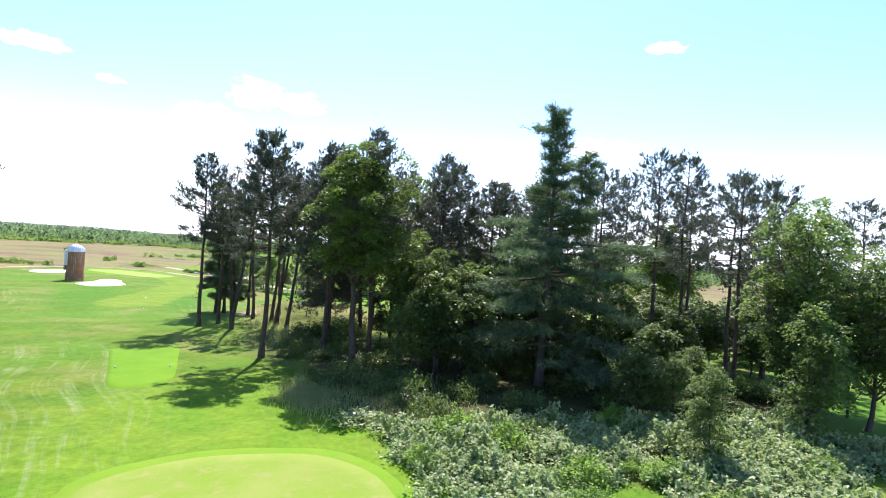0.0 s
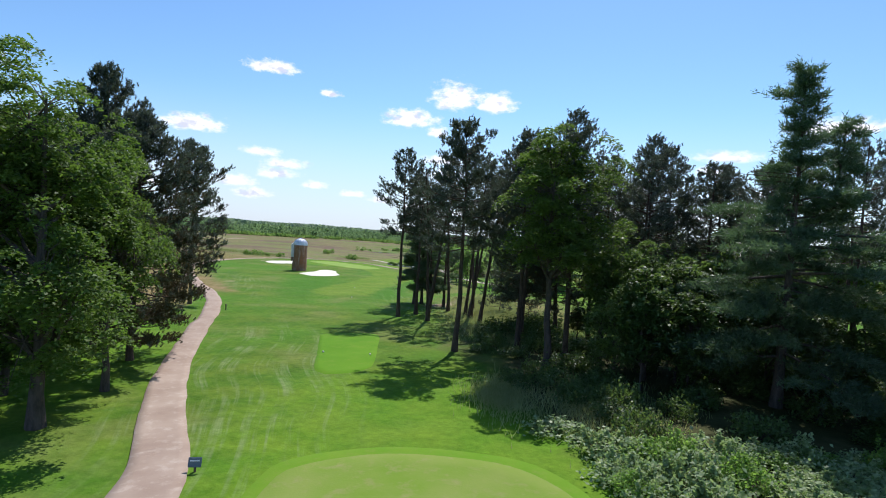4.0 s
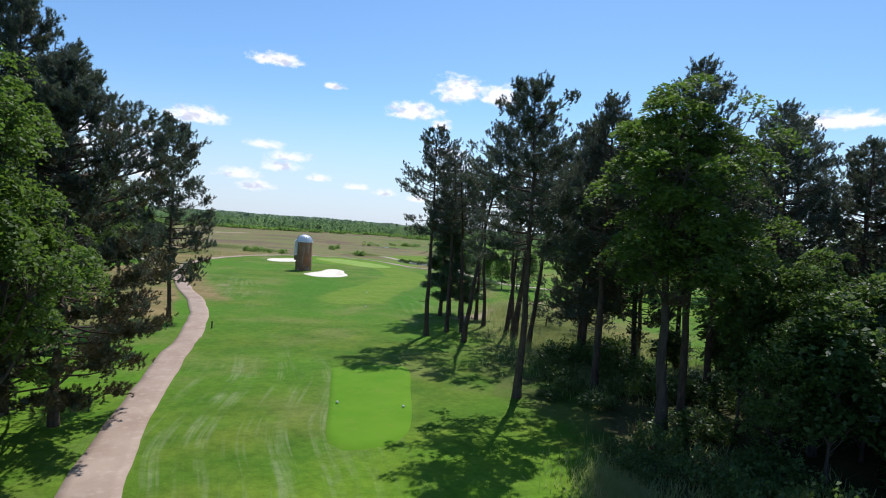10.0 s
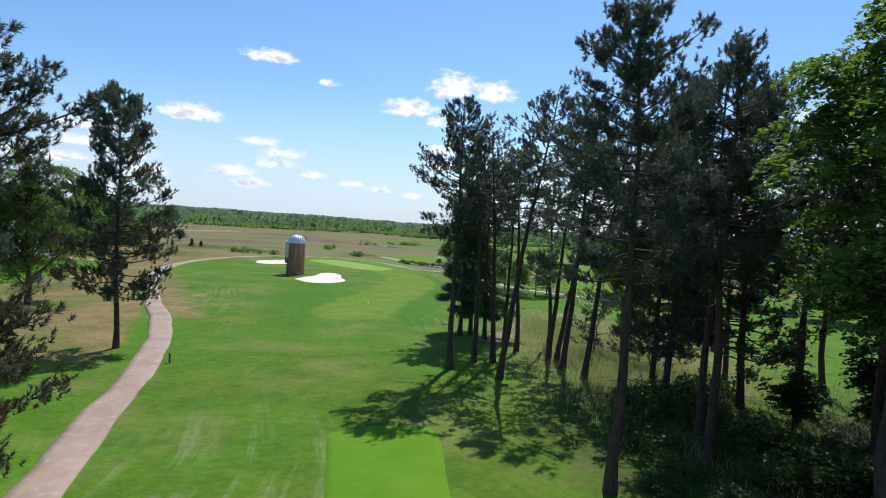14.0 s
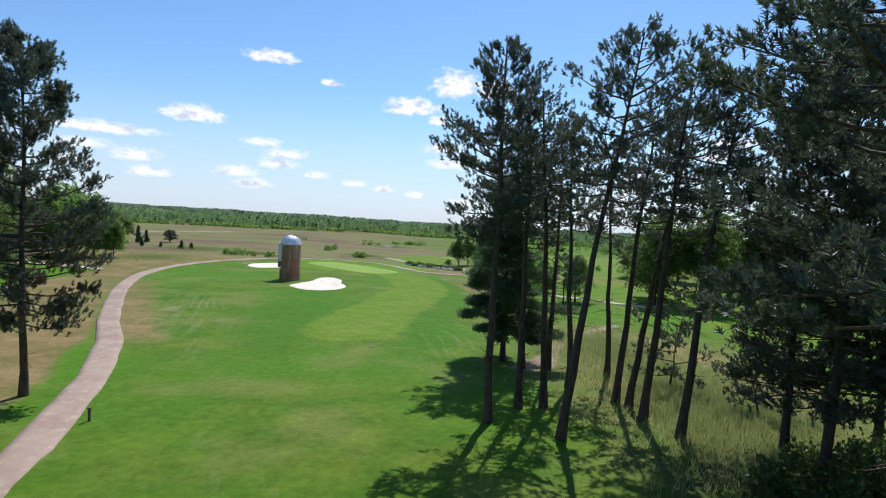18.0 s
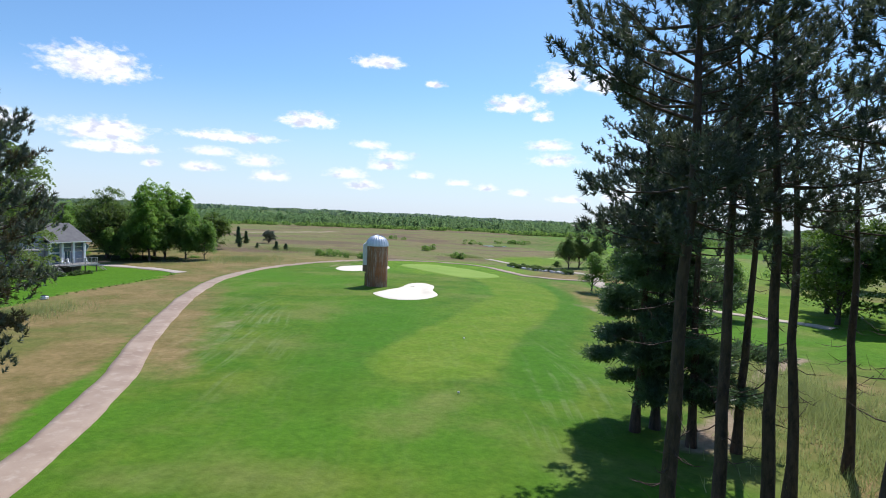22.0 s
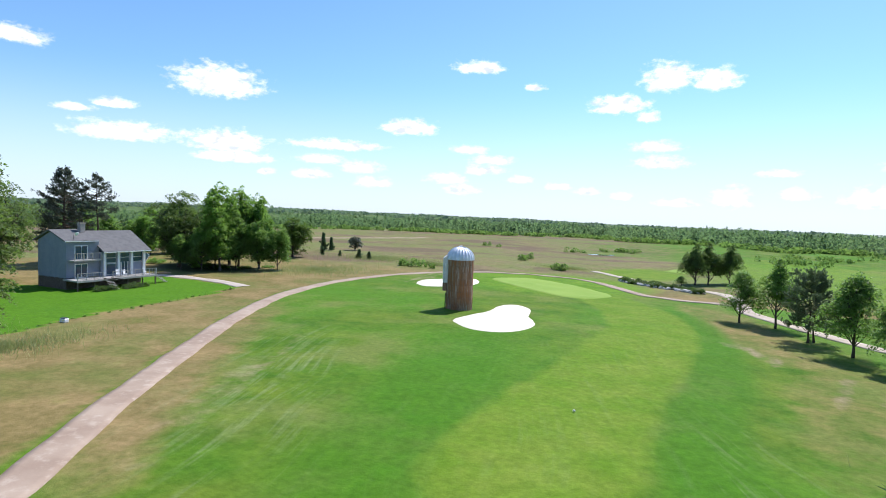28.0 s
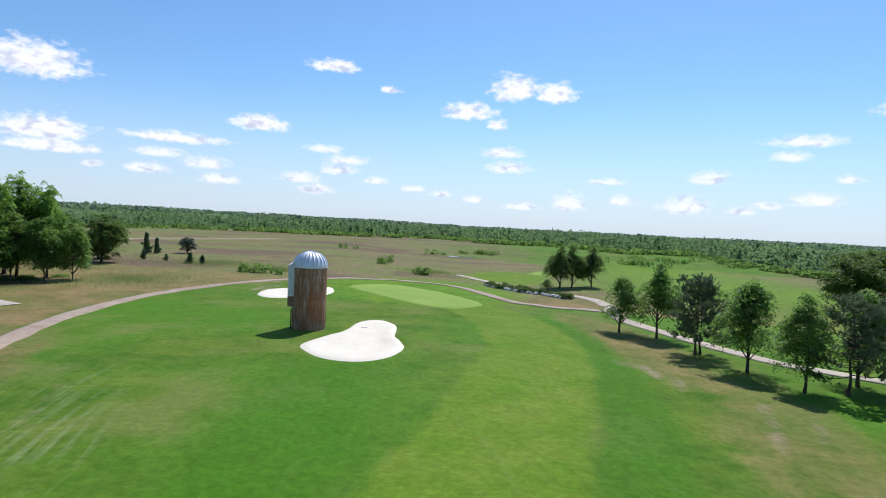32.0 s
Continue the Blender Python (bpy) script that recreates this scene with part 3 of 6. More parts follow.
PATH_LINE = way_points([(6, -60), (-1.5, -24), (-4.6, -6), (-6.4, 6), (-8.4, 16), (-10.3, 24.5), (-11.5, 28.6), (-14.5, 35.2), (-18.4, 45), (-21.2, 54), (-23.2, 60.3), (-25.2, 68), (-27.5, 75), (-30.2, 82), (-34.3, 90.6), (-37.1, 95.4), (-39.8, 100), (-42.6, 105.2), (-46.4, 112.4), (-49.9, 119.5), (-53.0, 126.2), (-56.5, 135.2), (-58.7, 143), (-59.8, 151), (-59.9, 160), (-58.2, 170), (-54.6, 180.2), (-50.5, 187), (-43.5, 195.5), (-34.4, 200), (-27.2, 200.2), (-21.6, 196.6), (-16.7, 187.2), (-12.3, 178), (-8.0, 175), (-3.9, 174.1), (-0.4, 173.4), (2.6, 172.6)])
PATH_TWO = way_points([(-24, 221), (-18, 213.5), (-8.0, 199.8), (-2.0, 193.2), (1.6, 187), (2.6, 179), (2.4, 172), (2.3, 166.5), (4.2, 161), (6.0, 157), (9.2, 150.6), (12.2, 145.6), (16.6, 141.4), (20.5, 138.2), (26, 133)])


def off_line(x, y, line):
    """Distance to a line, and the side of it on which a place lies (left positive)."""
    x, y = np.atleast_1d(x), np.atleast_1d(y)
    best, side = np.full(x.shape, 1e9), np.zeros(x.shape)
    for a, b in zip(line[:-1:2], line[2::2]):
        d = b - a
        u = np.clip(((x - a[0]) * d[0] + (y - a[1]) * d[1]) / max(d @ d, 1e-9), 0, 1)
        ex, ey = x - a[0] - u * d[0], y - a[1] - u * d[1]
        dist = np.hypot(ex, ey)
        near = dist < best
        best = np.where(near, dist, best)
        side = np.where(near, np.sign(d[0] * ey - d[1] * ex), side)
    return best, side


def axis(points):
    res = [points[0][0]]
    for (a, _), (b, step) in zip(points, points[1:]):
        k = max(1, round((b - a) / step))
        res += [a + (b - a) * (i + 1) / k for i in range(k)]
    return np.array(res)


GX = axis([(-4200, 0), (-1400, 400), (-500, 90), (-220, 18), (-110, 4), (-66, 1.6), (30, 0.8), (70, 2.5), (200, 12), (500, 60), (1400, 150), (4200, 400)])
GY = axis([(-3000, 0), (-600, 300), (-120, 60), (-10, 10), (20, 1.2), (160, 0.8), (235, 1.6), (420, 9), (900, 40), (1800, 90), (4600, 350)])
gxx, gyy = np.meshgrid(GX, GY)
fx, fy = gxx.ravel(), gyy.ravel()
fz = ground_z(fx, fy)


def inside(x, y, cx, cy, rx, ry, turn=0.0, soft=0.25):
    """1 within a turned ellipse, 0 outside, with a soft rim."""
    c, s = math.cos(radians(turn)), math.sin(radians(turn))
    dx, dy = x - cx, y - cy
    u, v = (dx * c + dy * s) / rx, (-dx * s + dy * c) / ry
    return 1 - ease((np.hypot(u, v) - 1 + soft) / (2 * soft))


BUNKER_FRONT = way_points([(-29.95, 145.0), (-29.8, 146.1), (-29.8, 149.2), (-28.9, 151.5), (-27.4, 152.0), (-25.8, 150.3), (-25.0, 147.1), (-24.6, 143.7), (-23.6, 141.3), (-22.8, 138.7), (-23.0, 135.7), (-23.9, 133.6), (-25.5, 132.5), (-27.5, 132.7), (-29.7, 133.9), (-31.6, 136.4), (-31.7, 138.7), (-31.0, 141.0), (-30.1, 143.9), (-29.95, 145.0)], 0.4)
BUNKER_BACK = way_points([(-42.9, 178.7), (-41.9, 179.0), (-40.3, 176.0), (-39.6, 171.3), (-41.0, 167.2), (-42.9, 165.0), (-44.8, 163.6), (-46.8, 163.7), (-48.5, 166.2), (-49.2, 170.8), (-46.8, 174.5), (-43.9, 178.4), (-42.9, 178.7)], 0.6)
GREEN_RIM = way_points([(-22.6, 182.1), (-19.8, 178.2), (-16.8, 172.4), (-18.8, 167.4), (-22.0, 165.8), (-26.4, 167.9), (-31.9, 173.4), (-37.4, 179.4), (-39.6, 183.4), (-37.4, 188.6), (-32.4, 190.8), (-25.4, 186.0), (-22.6, 182.1)], 0.7)


def within_loop(x, y, loop):
    hit = np.zeros(x.shape, bool)
    for (ax, ay), (bx, by) in zip(loop[:-1], loop[1:]):
        cross = ((ay > y) != (by > y)) & (x < (bx - ax) * (y - ay) / (by - ay + 1e-12) + ax)
        hit ^= cross
    return hit


near = (fx > -130) & (fx < 80) & (fy > -20) & (fy < 260)
to_path, path_side = np.full(fx.shape, 99.0), np.zeros(fx.shape)
to_path[near], path_side[near] = off_line(fx[near], fy[near], PATH_LINE)
# bunkers are hollows in the sheet; turf below the thin coverings lies lower
for loop, dip in ((BUNKER_FRONT, 0.45), (BUNKER_BACK, 0.4)):
    inner = loop.mean(0) + (loop - loop.mean(0)) * 0.86
    fz = np.where(within_loop(fx, fy, inner), fz - dip, fz)
fz = np.where(within_loop(fx, fy, GREEN_RIM), fz - 0.03, fz)

left_bank = ((path_side > 0) & near & (fy > 60)).astype(float)
dry = left_bank * ease((fy - 62) / 18) * ease((to_path - 2.2 + 1.7 * ease((fy - 82) / 16)) / 1.2) * ease((205 - fy) / 30)
dry = np.maximum(dry, 0.95 * ((path_side < 0) & near) * ease((fy - 84) / 14) * ease((150 - fy) / 30) * (1 - ease((to_path - 2.2) / 4.5)))
dry = np.maximum(dry, 0.75 * inside(fx, fy, -0.1, 150, 5, 22, 12, 0.6))
dry = np.maximum(dry, 0.55 * inside(fx, fy, 3.0, 122, 4.5, 22, -12, 0.6))
dry = np.maximum(dry, 0.75 * inside(fx, fy, 12.0, 90, 12, 24, 0, 0.5))
dry = np.maximum(dry, 0.6 * inside(fx, fy, -36.0, 78, 4, 8, 0, 0.5))
LANE = way_points([(-15.9, 101), (-15.3, 110), (-13.5, 122), (-11.6, 133), (-10.6, 145), (-12.6, 157), (-17.5, 168)])
to_lane = np.full(fx.shape, 99.0)
to_lane[near], _ = off_line(fx[near], fy[near], LANE)
lane = 1 - ease((to_lane - 3.9) / 2.2)
lush = 0.8 * inside(fx, fy, -27.7, 187, 18, 20, 0, 0.25)
lush = np.maximum(lush, 0.75 * inside(fx, fy, 31.3, 225, 30, 60, 10, 0.45))
lush = np.maximum(lush, 0.55 * inside(fx, fy, 33.3, 140, 14, 40, 10, 0.3))
LAWN = way_points([(-68.2, 145.2), (-66.9, 133), (-66.3, 125.6), (-65.7, 116.8), (-63.5, 108.7), (-70, 104), (-84, 104), (-96, 108), (-98, 124), (-90, 134), (-88, 147.2), (-83, 147.8), (-78.7, 147.5), (-73.5, 146.3), (-68.2, 145.2)], 1.0)
lawn = within_loop(fx, fy, LAWN).astype(float)
lush = np.maximum(lush, lawn)
lush = np.maximum(lush, 0.7 * inside(fx, fy, 0.2, 33, 11, 16, 0, 0.3))
lush = np.maximum(lush, 0.6 * inside(fx, fy, -28.9, 40, 8, 20, 0, 0.4))
d_far = np.hypot(fx + 15, fy - 80)
dry *= 1 - lawn
dry = np.maximum(dry, 0.8 * inside(fx, fy, 45, 257, 17, 7, 0, 0.5))
dry = np.maximum(dry, 0.8 * inside(fx, fy, 43, 229, 11, 4.5, 0, 0.5))
dry = np.maximum(dry, 0.7 * inside(fx, fy, -65, 178, 6, 3, 10, 0.6))
lane = np.maximum(lane, inside(fx, fy, -12, 222, 11, 13, -20, 0.5))
meadow = np.maximum(ease((fy - 206) / 12) * ease((-fx + 20) / 40), ease((-fx - 88) / 14) * ease((fy - 80) / 30))
meadow = np.maximum(meadow, left_bank * ease((fy - 150) / 30)) * (1 - lawn)
meadow = np.maximum(meadow, 0.9 * ease((fx - 62) / 20)) * (1 - 0.45 * inside(fx, fy, 6.4, 330, 45, 60, -20, 0.3))
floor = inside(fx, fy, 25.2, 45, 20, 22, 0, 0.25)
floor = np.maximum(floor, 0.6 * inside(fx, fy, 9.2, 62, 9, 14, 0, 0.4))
# under the house trees: dark litter and undergrowth, with tree shade painted in
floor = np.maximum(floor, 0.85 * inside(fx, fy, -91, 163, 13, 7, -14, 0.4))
woods = ease((d_far - 330) / 60)
DEEP_LINE = way_points([(-8.0, 96), (-7.6, 113), (-5.8, 122), (-4.9, 134), (-5.4, 150), (-8.0, 160)])
to_deep = np.full(fx.shape, 99.0)
to_deep[near], _ = off_line(fx[near], fy[near], DEEP_LINE)
deep = np.maximum(0.78 * (1 - ease((to_deep - 1.5) / 2.2)), 0.8 * inside(fx, fy, -24.5, 112, 5, 26, 8, 0.5))
deep = np.maximum(deep, 0.7 * lawn)
TRACK = way_points([(-0.6, 88.5), (1.2, 90.2), (2.4, 92.6), (4.4, 98.9), (6.8, 101.8), (10.4, 108.0), (15, 114)])
bare = np.zeros(fx.shape)
bare[near] = 0.85 * (1 - ease((off_line(fx[near], fy[near], TRACK)[0] - 0.35) / 0.9))
bare = np.maximum(bare, 0.9 * inside(fx, fy, 0.9, 90.4, 1.5, 2.4, -20, 0.5))
for a, b in (((-50.5, 166), (-61, 216)), ((-49.0, 166.5), (-58.6, 216))):
    rut = way_points([a, ((a[0] + b[0]) / 2 + 2.5, (a[1] + b[1]) / 2), b])
    bare[near] = np.maximum(bare[near], 0.55 * (1 - ease((off_line(fx[near], fy[near], rut)[0] - 0.2) / 0.8)))
far_track = off_line(fx, fy, np.array([(-190.0, 222.0), (-168.0, 230), (-143.0, 268), (-120.0, 304), (-108.0, 312)]))[0]
bare = np.maximum(bare, 0.9 * (1 - ease((far_track - 2) / 5.0)))
bare = np.maximum(bare, 0.38 * inside(fx, fy, -35.5, 103, 1.6, 10, 22, 0.8))
for cx, cy, rx, ry, turned, much in ((-1.3, 138.0, 0.7, 4.2, 10, 0.6), (0.2, 134.2, 0.6, 3.0, -12, 0.55), (-3.3, 140.6, 1.0, 1.8, 30, 0.45), (3.2, 126, 0.8, 7, -18, 0.55), (5.4, 124.5, 0.7, 5, -22, 0.5), (-40.6, 118.6, 0.8, 5.0, 24, 0.5), (-37.5, 110, 0.7, 7, 20, 0.5)):
    bare = np.maximum(bare, much * inside(fx, fy, cx, cy, rx, ry, turned, 0.8))
worn = 0.10 * inside(fx, fy, -18, 110, 17, 40, 0, 0.4) + 0.12 * (1 - ease((to_lane - 1.0) / 2.0)) + 0.85 * inside(fx, fy, -38.5, 112, 4.0, 17, 22, 0.6) + inside(fx, fy, -12.6, 45, 7.5, 20, 10, 0.35) + 0.4 * inside(fx, fy, -30.5, 102, 3.5, 14, 20, 0.5) + 0.55 * inside(fx, fy, -6.2, 98, 3.0, 14, 0, 0.5)

ny, nx = gxx.shape
gi, gj = np.meshgrid(np.arange(ny - 1), np.arange(nx - 1), indexing="ij")
q = gi * nx + gj
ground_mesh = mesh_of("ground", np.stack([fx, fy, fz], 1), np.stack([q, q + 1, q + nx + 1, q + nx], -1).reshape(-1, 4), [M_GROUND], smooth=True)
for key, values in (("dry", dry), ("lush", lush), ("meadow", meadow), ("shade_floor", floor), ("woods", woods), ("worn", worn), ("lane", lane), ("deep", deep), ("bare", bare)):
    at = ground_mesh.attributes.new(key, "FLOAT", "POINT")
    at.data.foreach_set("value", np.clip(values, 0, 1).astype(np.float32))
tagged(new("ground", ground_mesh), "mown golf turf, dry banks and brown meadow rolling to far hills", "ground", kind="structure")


def ribbon(name, line, half, mat, label, category, lift=0.04, wobble=0.12, flare=0.0):
    """A paved way that lies on the land, with ragged edges that turn down into the turf."""
    rng = np.random.default_rng(7)
    t = unit(np.gradient(line, axis=0))
    n = np.stack([-t[:, 1], t[:, 0]], 1)
    k = len(line)
    across = (-1.0, -0.98, -0.6, -0.2, 0.2, 0.6, 0.98, 1.0)
    wob = rng.normal(size=(k, 2)) * wobble * 0.5
    wob = (wob + np.roll(wob, 1, 0) + np.roll(wob, 2, 0)) / 2
    cols = []
    for a in across:
        w = (half + flare * np.exp(-np.maximum(0, line[:, 1] - 26) / 13)) * a + np.where(a < 0, -wob[:, 0], wob[:, 1]) * (abs(a) > 0.5)
        p = line + n * w[:, None]
        lift_here = -0.12 if abs(a) == 1.0 else lift + 0.03 * (1 - a * a)
        cols.append(np.stack([p[:, 0], p[:, 1], ground_z(p[:, 0], p[:, 1]) + lift_here + 0.04], 1))
    v = np.stack(cols, 1).reshape(-1, 3)
    i, j = np.meshgrid(np.arange(k - 1), np.arange(len(across) - 1), indexing="ij")
    a0 = i * len(across) + j
    me = mesh_of(name, v, np.stack([a0, a0 + len(across), a0 + len(across) + 1, a0 + 1], -1).reshape(-1, 4)[:, ::-1], [mat], smooth=True)
    return tagged(new(name, me), label, category, kind="structure")


ribbon("cart_path", PATH_LINE, 1.0, M_PATH, "worn reddish gravel cart path winding up to the green", "path", flare=0.4)
ribbon("cart_path_east", PATH_TWO, 1.1, M_PALE_PATH, "pale gravel cart path behind the young trees", "path")


def sheet_in(name, loop, mat, height, label, category, dish=0.0, rings=7):
    """A covering inside a closed outline, ring by ring to its middle."""
    loop = loop[:-1]
    mid = loop.mean(0)
    v, k = [], len(loop)
    rings += 1
    for r in range(rings):
        f = 1 - (r - 1) / (rings - 1) if r else 1.02
        p = mid + (loop - mid) * f
        h = height - dish * ease(np.array((0.84 - f) * 2.2)) if r else -0.06
        v.append(np.stack([p[:, 0], p[:, 1], ground_z(p[:, 0], p[:, 1]) + h], 1))
    v.append(np.array([[mid[0], mid[1], gz(*mid) + height - dish]]))
    quads = [[r * k + i, r * k + (i + 1) % k, (r + 1) * k + (i + 1) % k, (r + 1) * k + i] for r in range(rings - 1) for i in range(k)]
    tris = [[(rings - 1) * k + i, (rings - 1) * k + (i + 1) % k, rings * k] for i in range(k)]
    me = mesh_of(name, np.concatenate(v), [np.array(quads), np.array(tris)], [mat], smooth=True)
    bm = bmesh.new()
    bm.from_mesh(me)
    bmesh.ops.recalc_face_normals(bm, faces=bm.faces[:])
    if sum(f.normal.z for f in bm.faces) < 0:
        bmesh.ops.reverse_faces(bm, faces=bm.faces[:])
    bm.to_mesh(me)
    bm.free()
    return tagged(new(name, me), label, category, kind="structure")


sheet_in("bunker_front", BUNKER_FRONT, M_SAND, 0.035, "bright white sand bunker with a rounded bay", "sand bunker", 0.32)
sheet_in("bunker_back", BUNKER_BACK, M_SAND, 0.035, "long white sand bunker behind the silo", "sand bunker", 0.28)
sheet_in("putting_green", GREEN_RIM, M_GREEN, 0.05, "pale close-mown oval putting green", "putting green")
FAR_GREEN = way_points([(-7.5, 231), (-4.0, 237.5), (2.0, 239), (5.5, 234), (3.0, 228.5), (-3.0, 227.5), (-7.5, 231)], 0.8)
sheet_in("putting_green_far", FAR_GREEN, M_GREEN, 0.08, "small pale putting green beyond the boulders", "putting green")
TEE_UPPER = way_points([(-11.0, 60.8), (-8.3, 62.0), (-5.4, 61.8), (-4.7, 56), (-4.4, 48), (-6.4, 45.4), (-8.3, 46.2), (-9.6, 53), (-11.0, 60.8)], 0.7)
sheet_in("tee_box_upper", TEE_UPPER, M_TEE, 0.02, "bright green mown tee box", "tee box")
TEE_RIM = way_points([(-7.0, 20), (-6.8, 27.0), (-5.8, 29.9), (-1.8, 31.6), (3.4, 31.4), (6.5, 29.2), (7.8, 25), (7.4, 18), (0.3, 14), (-7.0, 20)], 0.7)
sheet_in("tee_collar", TEE_RIM, M_TEE_RIM, 0.02, "bright green collar of longer turf round the tee", "tee collar")
TEE_LOWER = way_points([(-6.4, 20), (-6.2, 26.8), (-5.2, 29.2), (-1.6, 30.8), (3.0, 30.6), (5.9, 28.6), (7.1, 25), (6.7, 18), (0.3, 15.0), (-6.4, 20)], 0.7)
sheet_in("tee_box_lower", TEE_LOWER, M_TEE_WORN, 0.032, "worn yellow-green mown tee box", "tee box")


# ---- trees ----
def red_pine(seed, h, bare, reach, name="red_pine", lean=0.0, tufts=27, needle=M_NEEDLE, browned=0.0, thick=1.0):
    """A tall pine: a bare trunk with dead snags, and a crown of upturned limbs that end in needle tufts."""
    rng = np.random.default_rng(seed)
    tree = thing(name, Matrix.Identity(4), "", "tree")
    wood, crown, brown = Soup(), Soup(), Soup()
    k = 12
    zz = np.linspace(-0.4, h * 0.985, k)
    sway = np.cumsum(rng.normal(size=(k, 2)) * 0.07, 0)
    sway -= sway[0]
    tx = lean * (zz / h).clip(0) ** 1.3 * h * 0.12
    trunk = np.stack([sway[:, 0] + tx, sway[:, 1], zz], 1)
    rad = 0.235 * (h / 19) * (1 - 0.88 * (zz / h).clip(0, 1)) + 0.1 * np.exp(-zz.clip(0) / 0.35)
    wood.tube(trunk, rad, 9)

    def trunk_at(z):
        return np.array([np.interp(z, zz, trunk[:, 0]), np.interp(z, zz, trunk[:, 1]), z])
    limbs = int(4.5 * h * (1 - bare) * thick)
    tips, ways, low_tips, low_ways = [], [], [], []
    gap = rng.uniform(0, 6.3, 3)
    for i in range(limbs):
        f = (i + rng.uniform(0, 1)) / limbs
        z = h * (bare + (0.975 - bare) * f)
        a = i * 2.399 + rng.normal() * 0.5
        # the crown is fuller on some sides than on others, and rounds off at the top
        lobe = 1 + 0.22 * math.sin(a + gap[0] + 3 * f) + 0.2 * math.sin(2 * a + gap[1] - 7 * f) + 0.14 * math.sin(11 * f + gap[2])
        out = reach * (0.6 + 0.4 * math.sin(math.pi * min(1, 0.22 + 0.78 * f))) * (1 - f ** 3.2) ** 0.75 * lobe
        out = min(out * rng.uniform(0.72, 1.12), reach * 1.15) + 0.3
        start = trunk_at(z)
        d = np.array([math.cos(a), math.sin(a), 0])
        side = np.array([-d[1], d[0], 0])
        rise = (-0.06 + 0.62 * f) * out + rng.normal() * 0.12 * out

        def limb_at(u):
            return start + d * out * u + np.array([0, 0, rise * u - 0.16 * out * u * (1 - u) + 0.10 * out * u * u])
        wood.tube([limb_at(u) for u in (0, 0.35, 0.7, 1.0)], np.array([0.044, 0.03, 0.02, 0.01]) * (0.55 + out / 4), 4)
        twigs = max(3, int(tufts * 0.215 * (0.6 + 0.55 * out / reach) + rng.uniform(0, 1)))
        for j in range(twigs):
            u = 1.0 if j == 0 else rng.uniform(0.28, 1.0) ** 0.75
            p = limb_at(u)
            spread = rng.normal() * 0.75
            w = unit(d * math.cos(spread) * 0.8 + side * math.sin(spread) + np.array([0, 0, 0.30 + 0.55 * f + rng.normal() * 0.18]))
            ln = rng.uniform(0.35, 0.85) * (0.55 + 0.14 * out)
            q = p + w * ln
            wood.tube([p, p * 0.5 + q * 0.5 - np.array([0, 0, 0.05]), q], [0.016, 0.012, 0.007], 3)
            brown_twig = rng.uniform() < browned * max(0, 0.75 - f) * 2.0
            for k in range(6):
                c = p + w * ln * (1.0, 0.72, 0.85, 0.4, 0.15, 0.6)[k] + (rng.normal(size=3) * 0.2 if k else 0)
                v = unit(w * 0.7 + np.array([0, 0, 0.55]) + rng.normal(size=3) * 0.32)
                (low_tips if brown_twig else tips).append(c)
                (low_ways if brown_twig else ways).append(v)
    for i in range(int(13 * bare * h / 8)):
        z = h * rng.uniform(0.3 * bare, bare * 1.08)
        a, ln = rng.uniform(0, 6.3), rng.uniform(0.4, 1.1) + 1.5 * rng.uniform() ** 2 * z / h / max(bare, 0.2)
        st = trunk_at(z)
        d = np.array([math.cos(a), math.sin(a), rng.uniform(-0.4, 0.15)])
        bend = rng.normal(size=3) * 0.12 * ln
        end = st + d * ln + bend + [0, 0, 0.1 * ln]
        wood.tube([st, st + d * ln * 0.4 - [0, 0, 0.06 * ln], st + d * ln * 0.75 + bend * 0.6, end], [0.028, 0.02, 0.013, 0.005], 3)
        for k in range(2):
            g = st + d * ln * rng.uniform(0.4, 0.8)
            wood.tube([g, g + rng.normal(size=3) * 0.28 * ln], [0.01, 0.004], 3)
        if z > h * bare * 0.8 and rng.uniform() < 0.5:
            for k in range(3):
                tips.append(end + rng.normal(size=3) * 0.16)
                ways.append(unit(d * 0.5 + np.array([0, 0, 0.6]) + rng.normal(size=3) * 0.3))
    crown.brushes(tips, ways, 0.25, 0.18, 0.019, 30, rng)
    part("trunk", wood.mesh("trunk", [M_PINE_BARK], True), None, tree)
    part("crown", crown.mesh("crown", [needle]), None, tree)
    if low_tips:
        brown.brushes(low_tips, low_ways, 0.25, 0.18, 0.019, 30, rng)
        part("browned_growth", brown.mesh("browned_growth", [M_BROWN_NEEDLE]), None, tree, "browned lower needle boughs")
    return tree


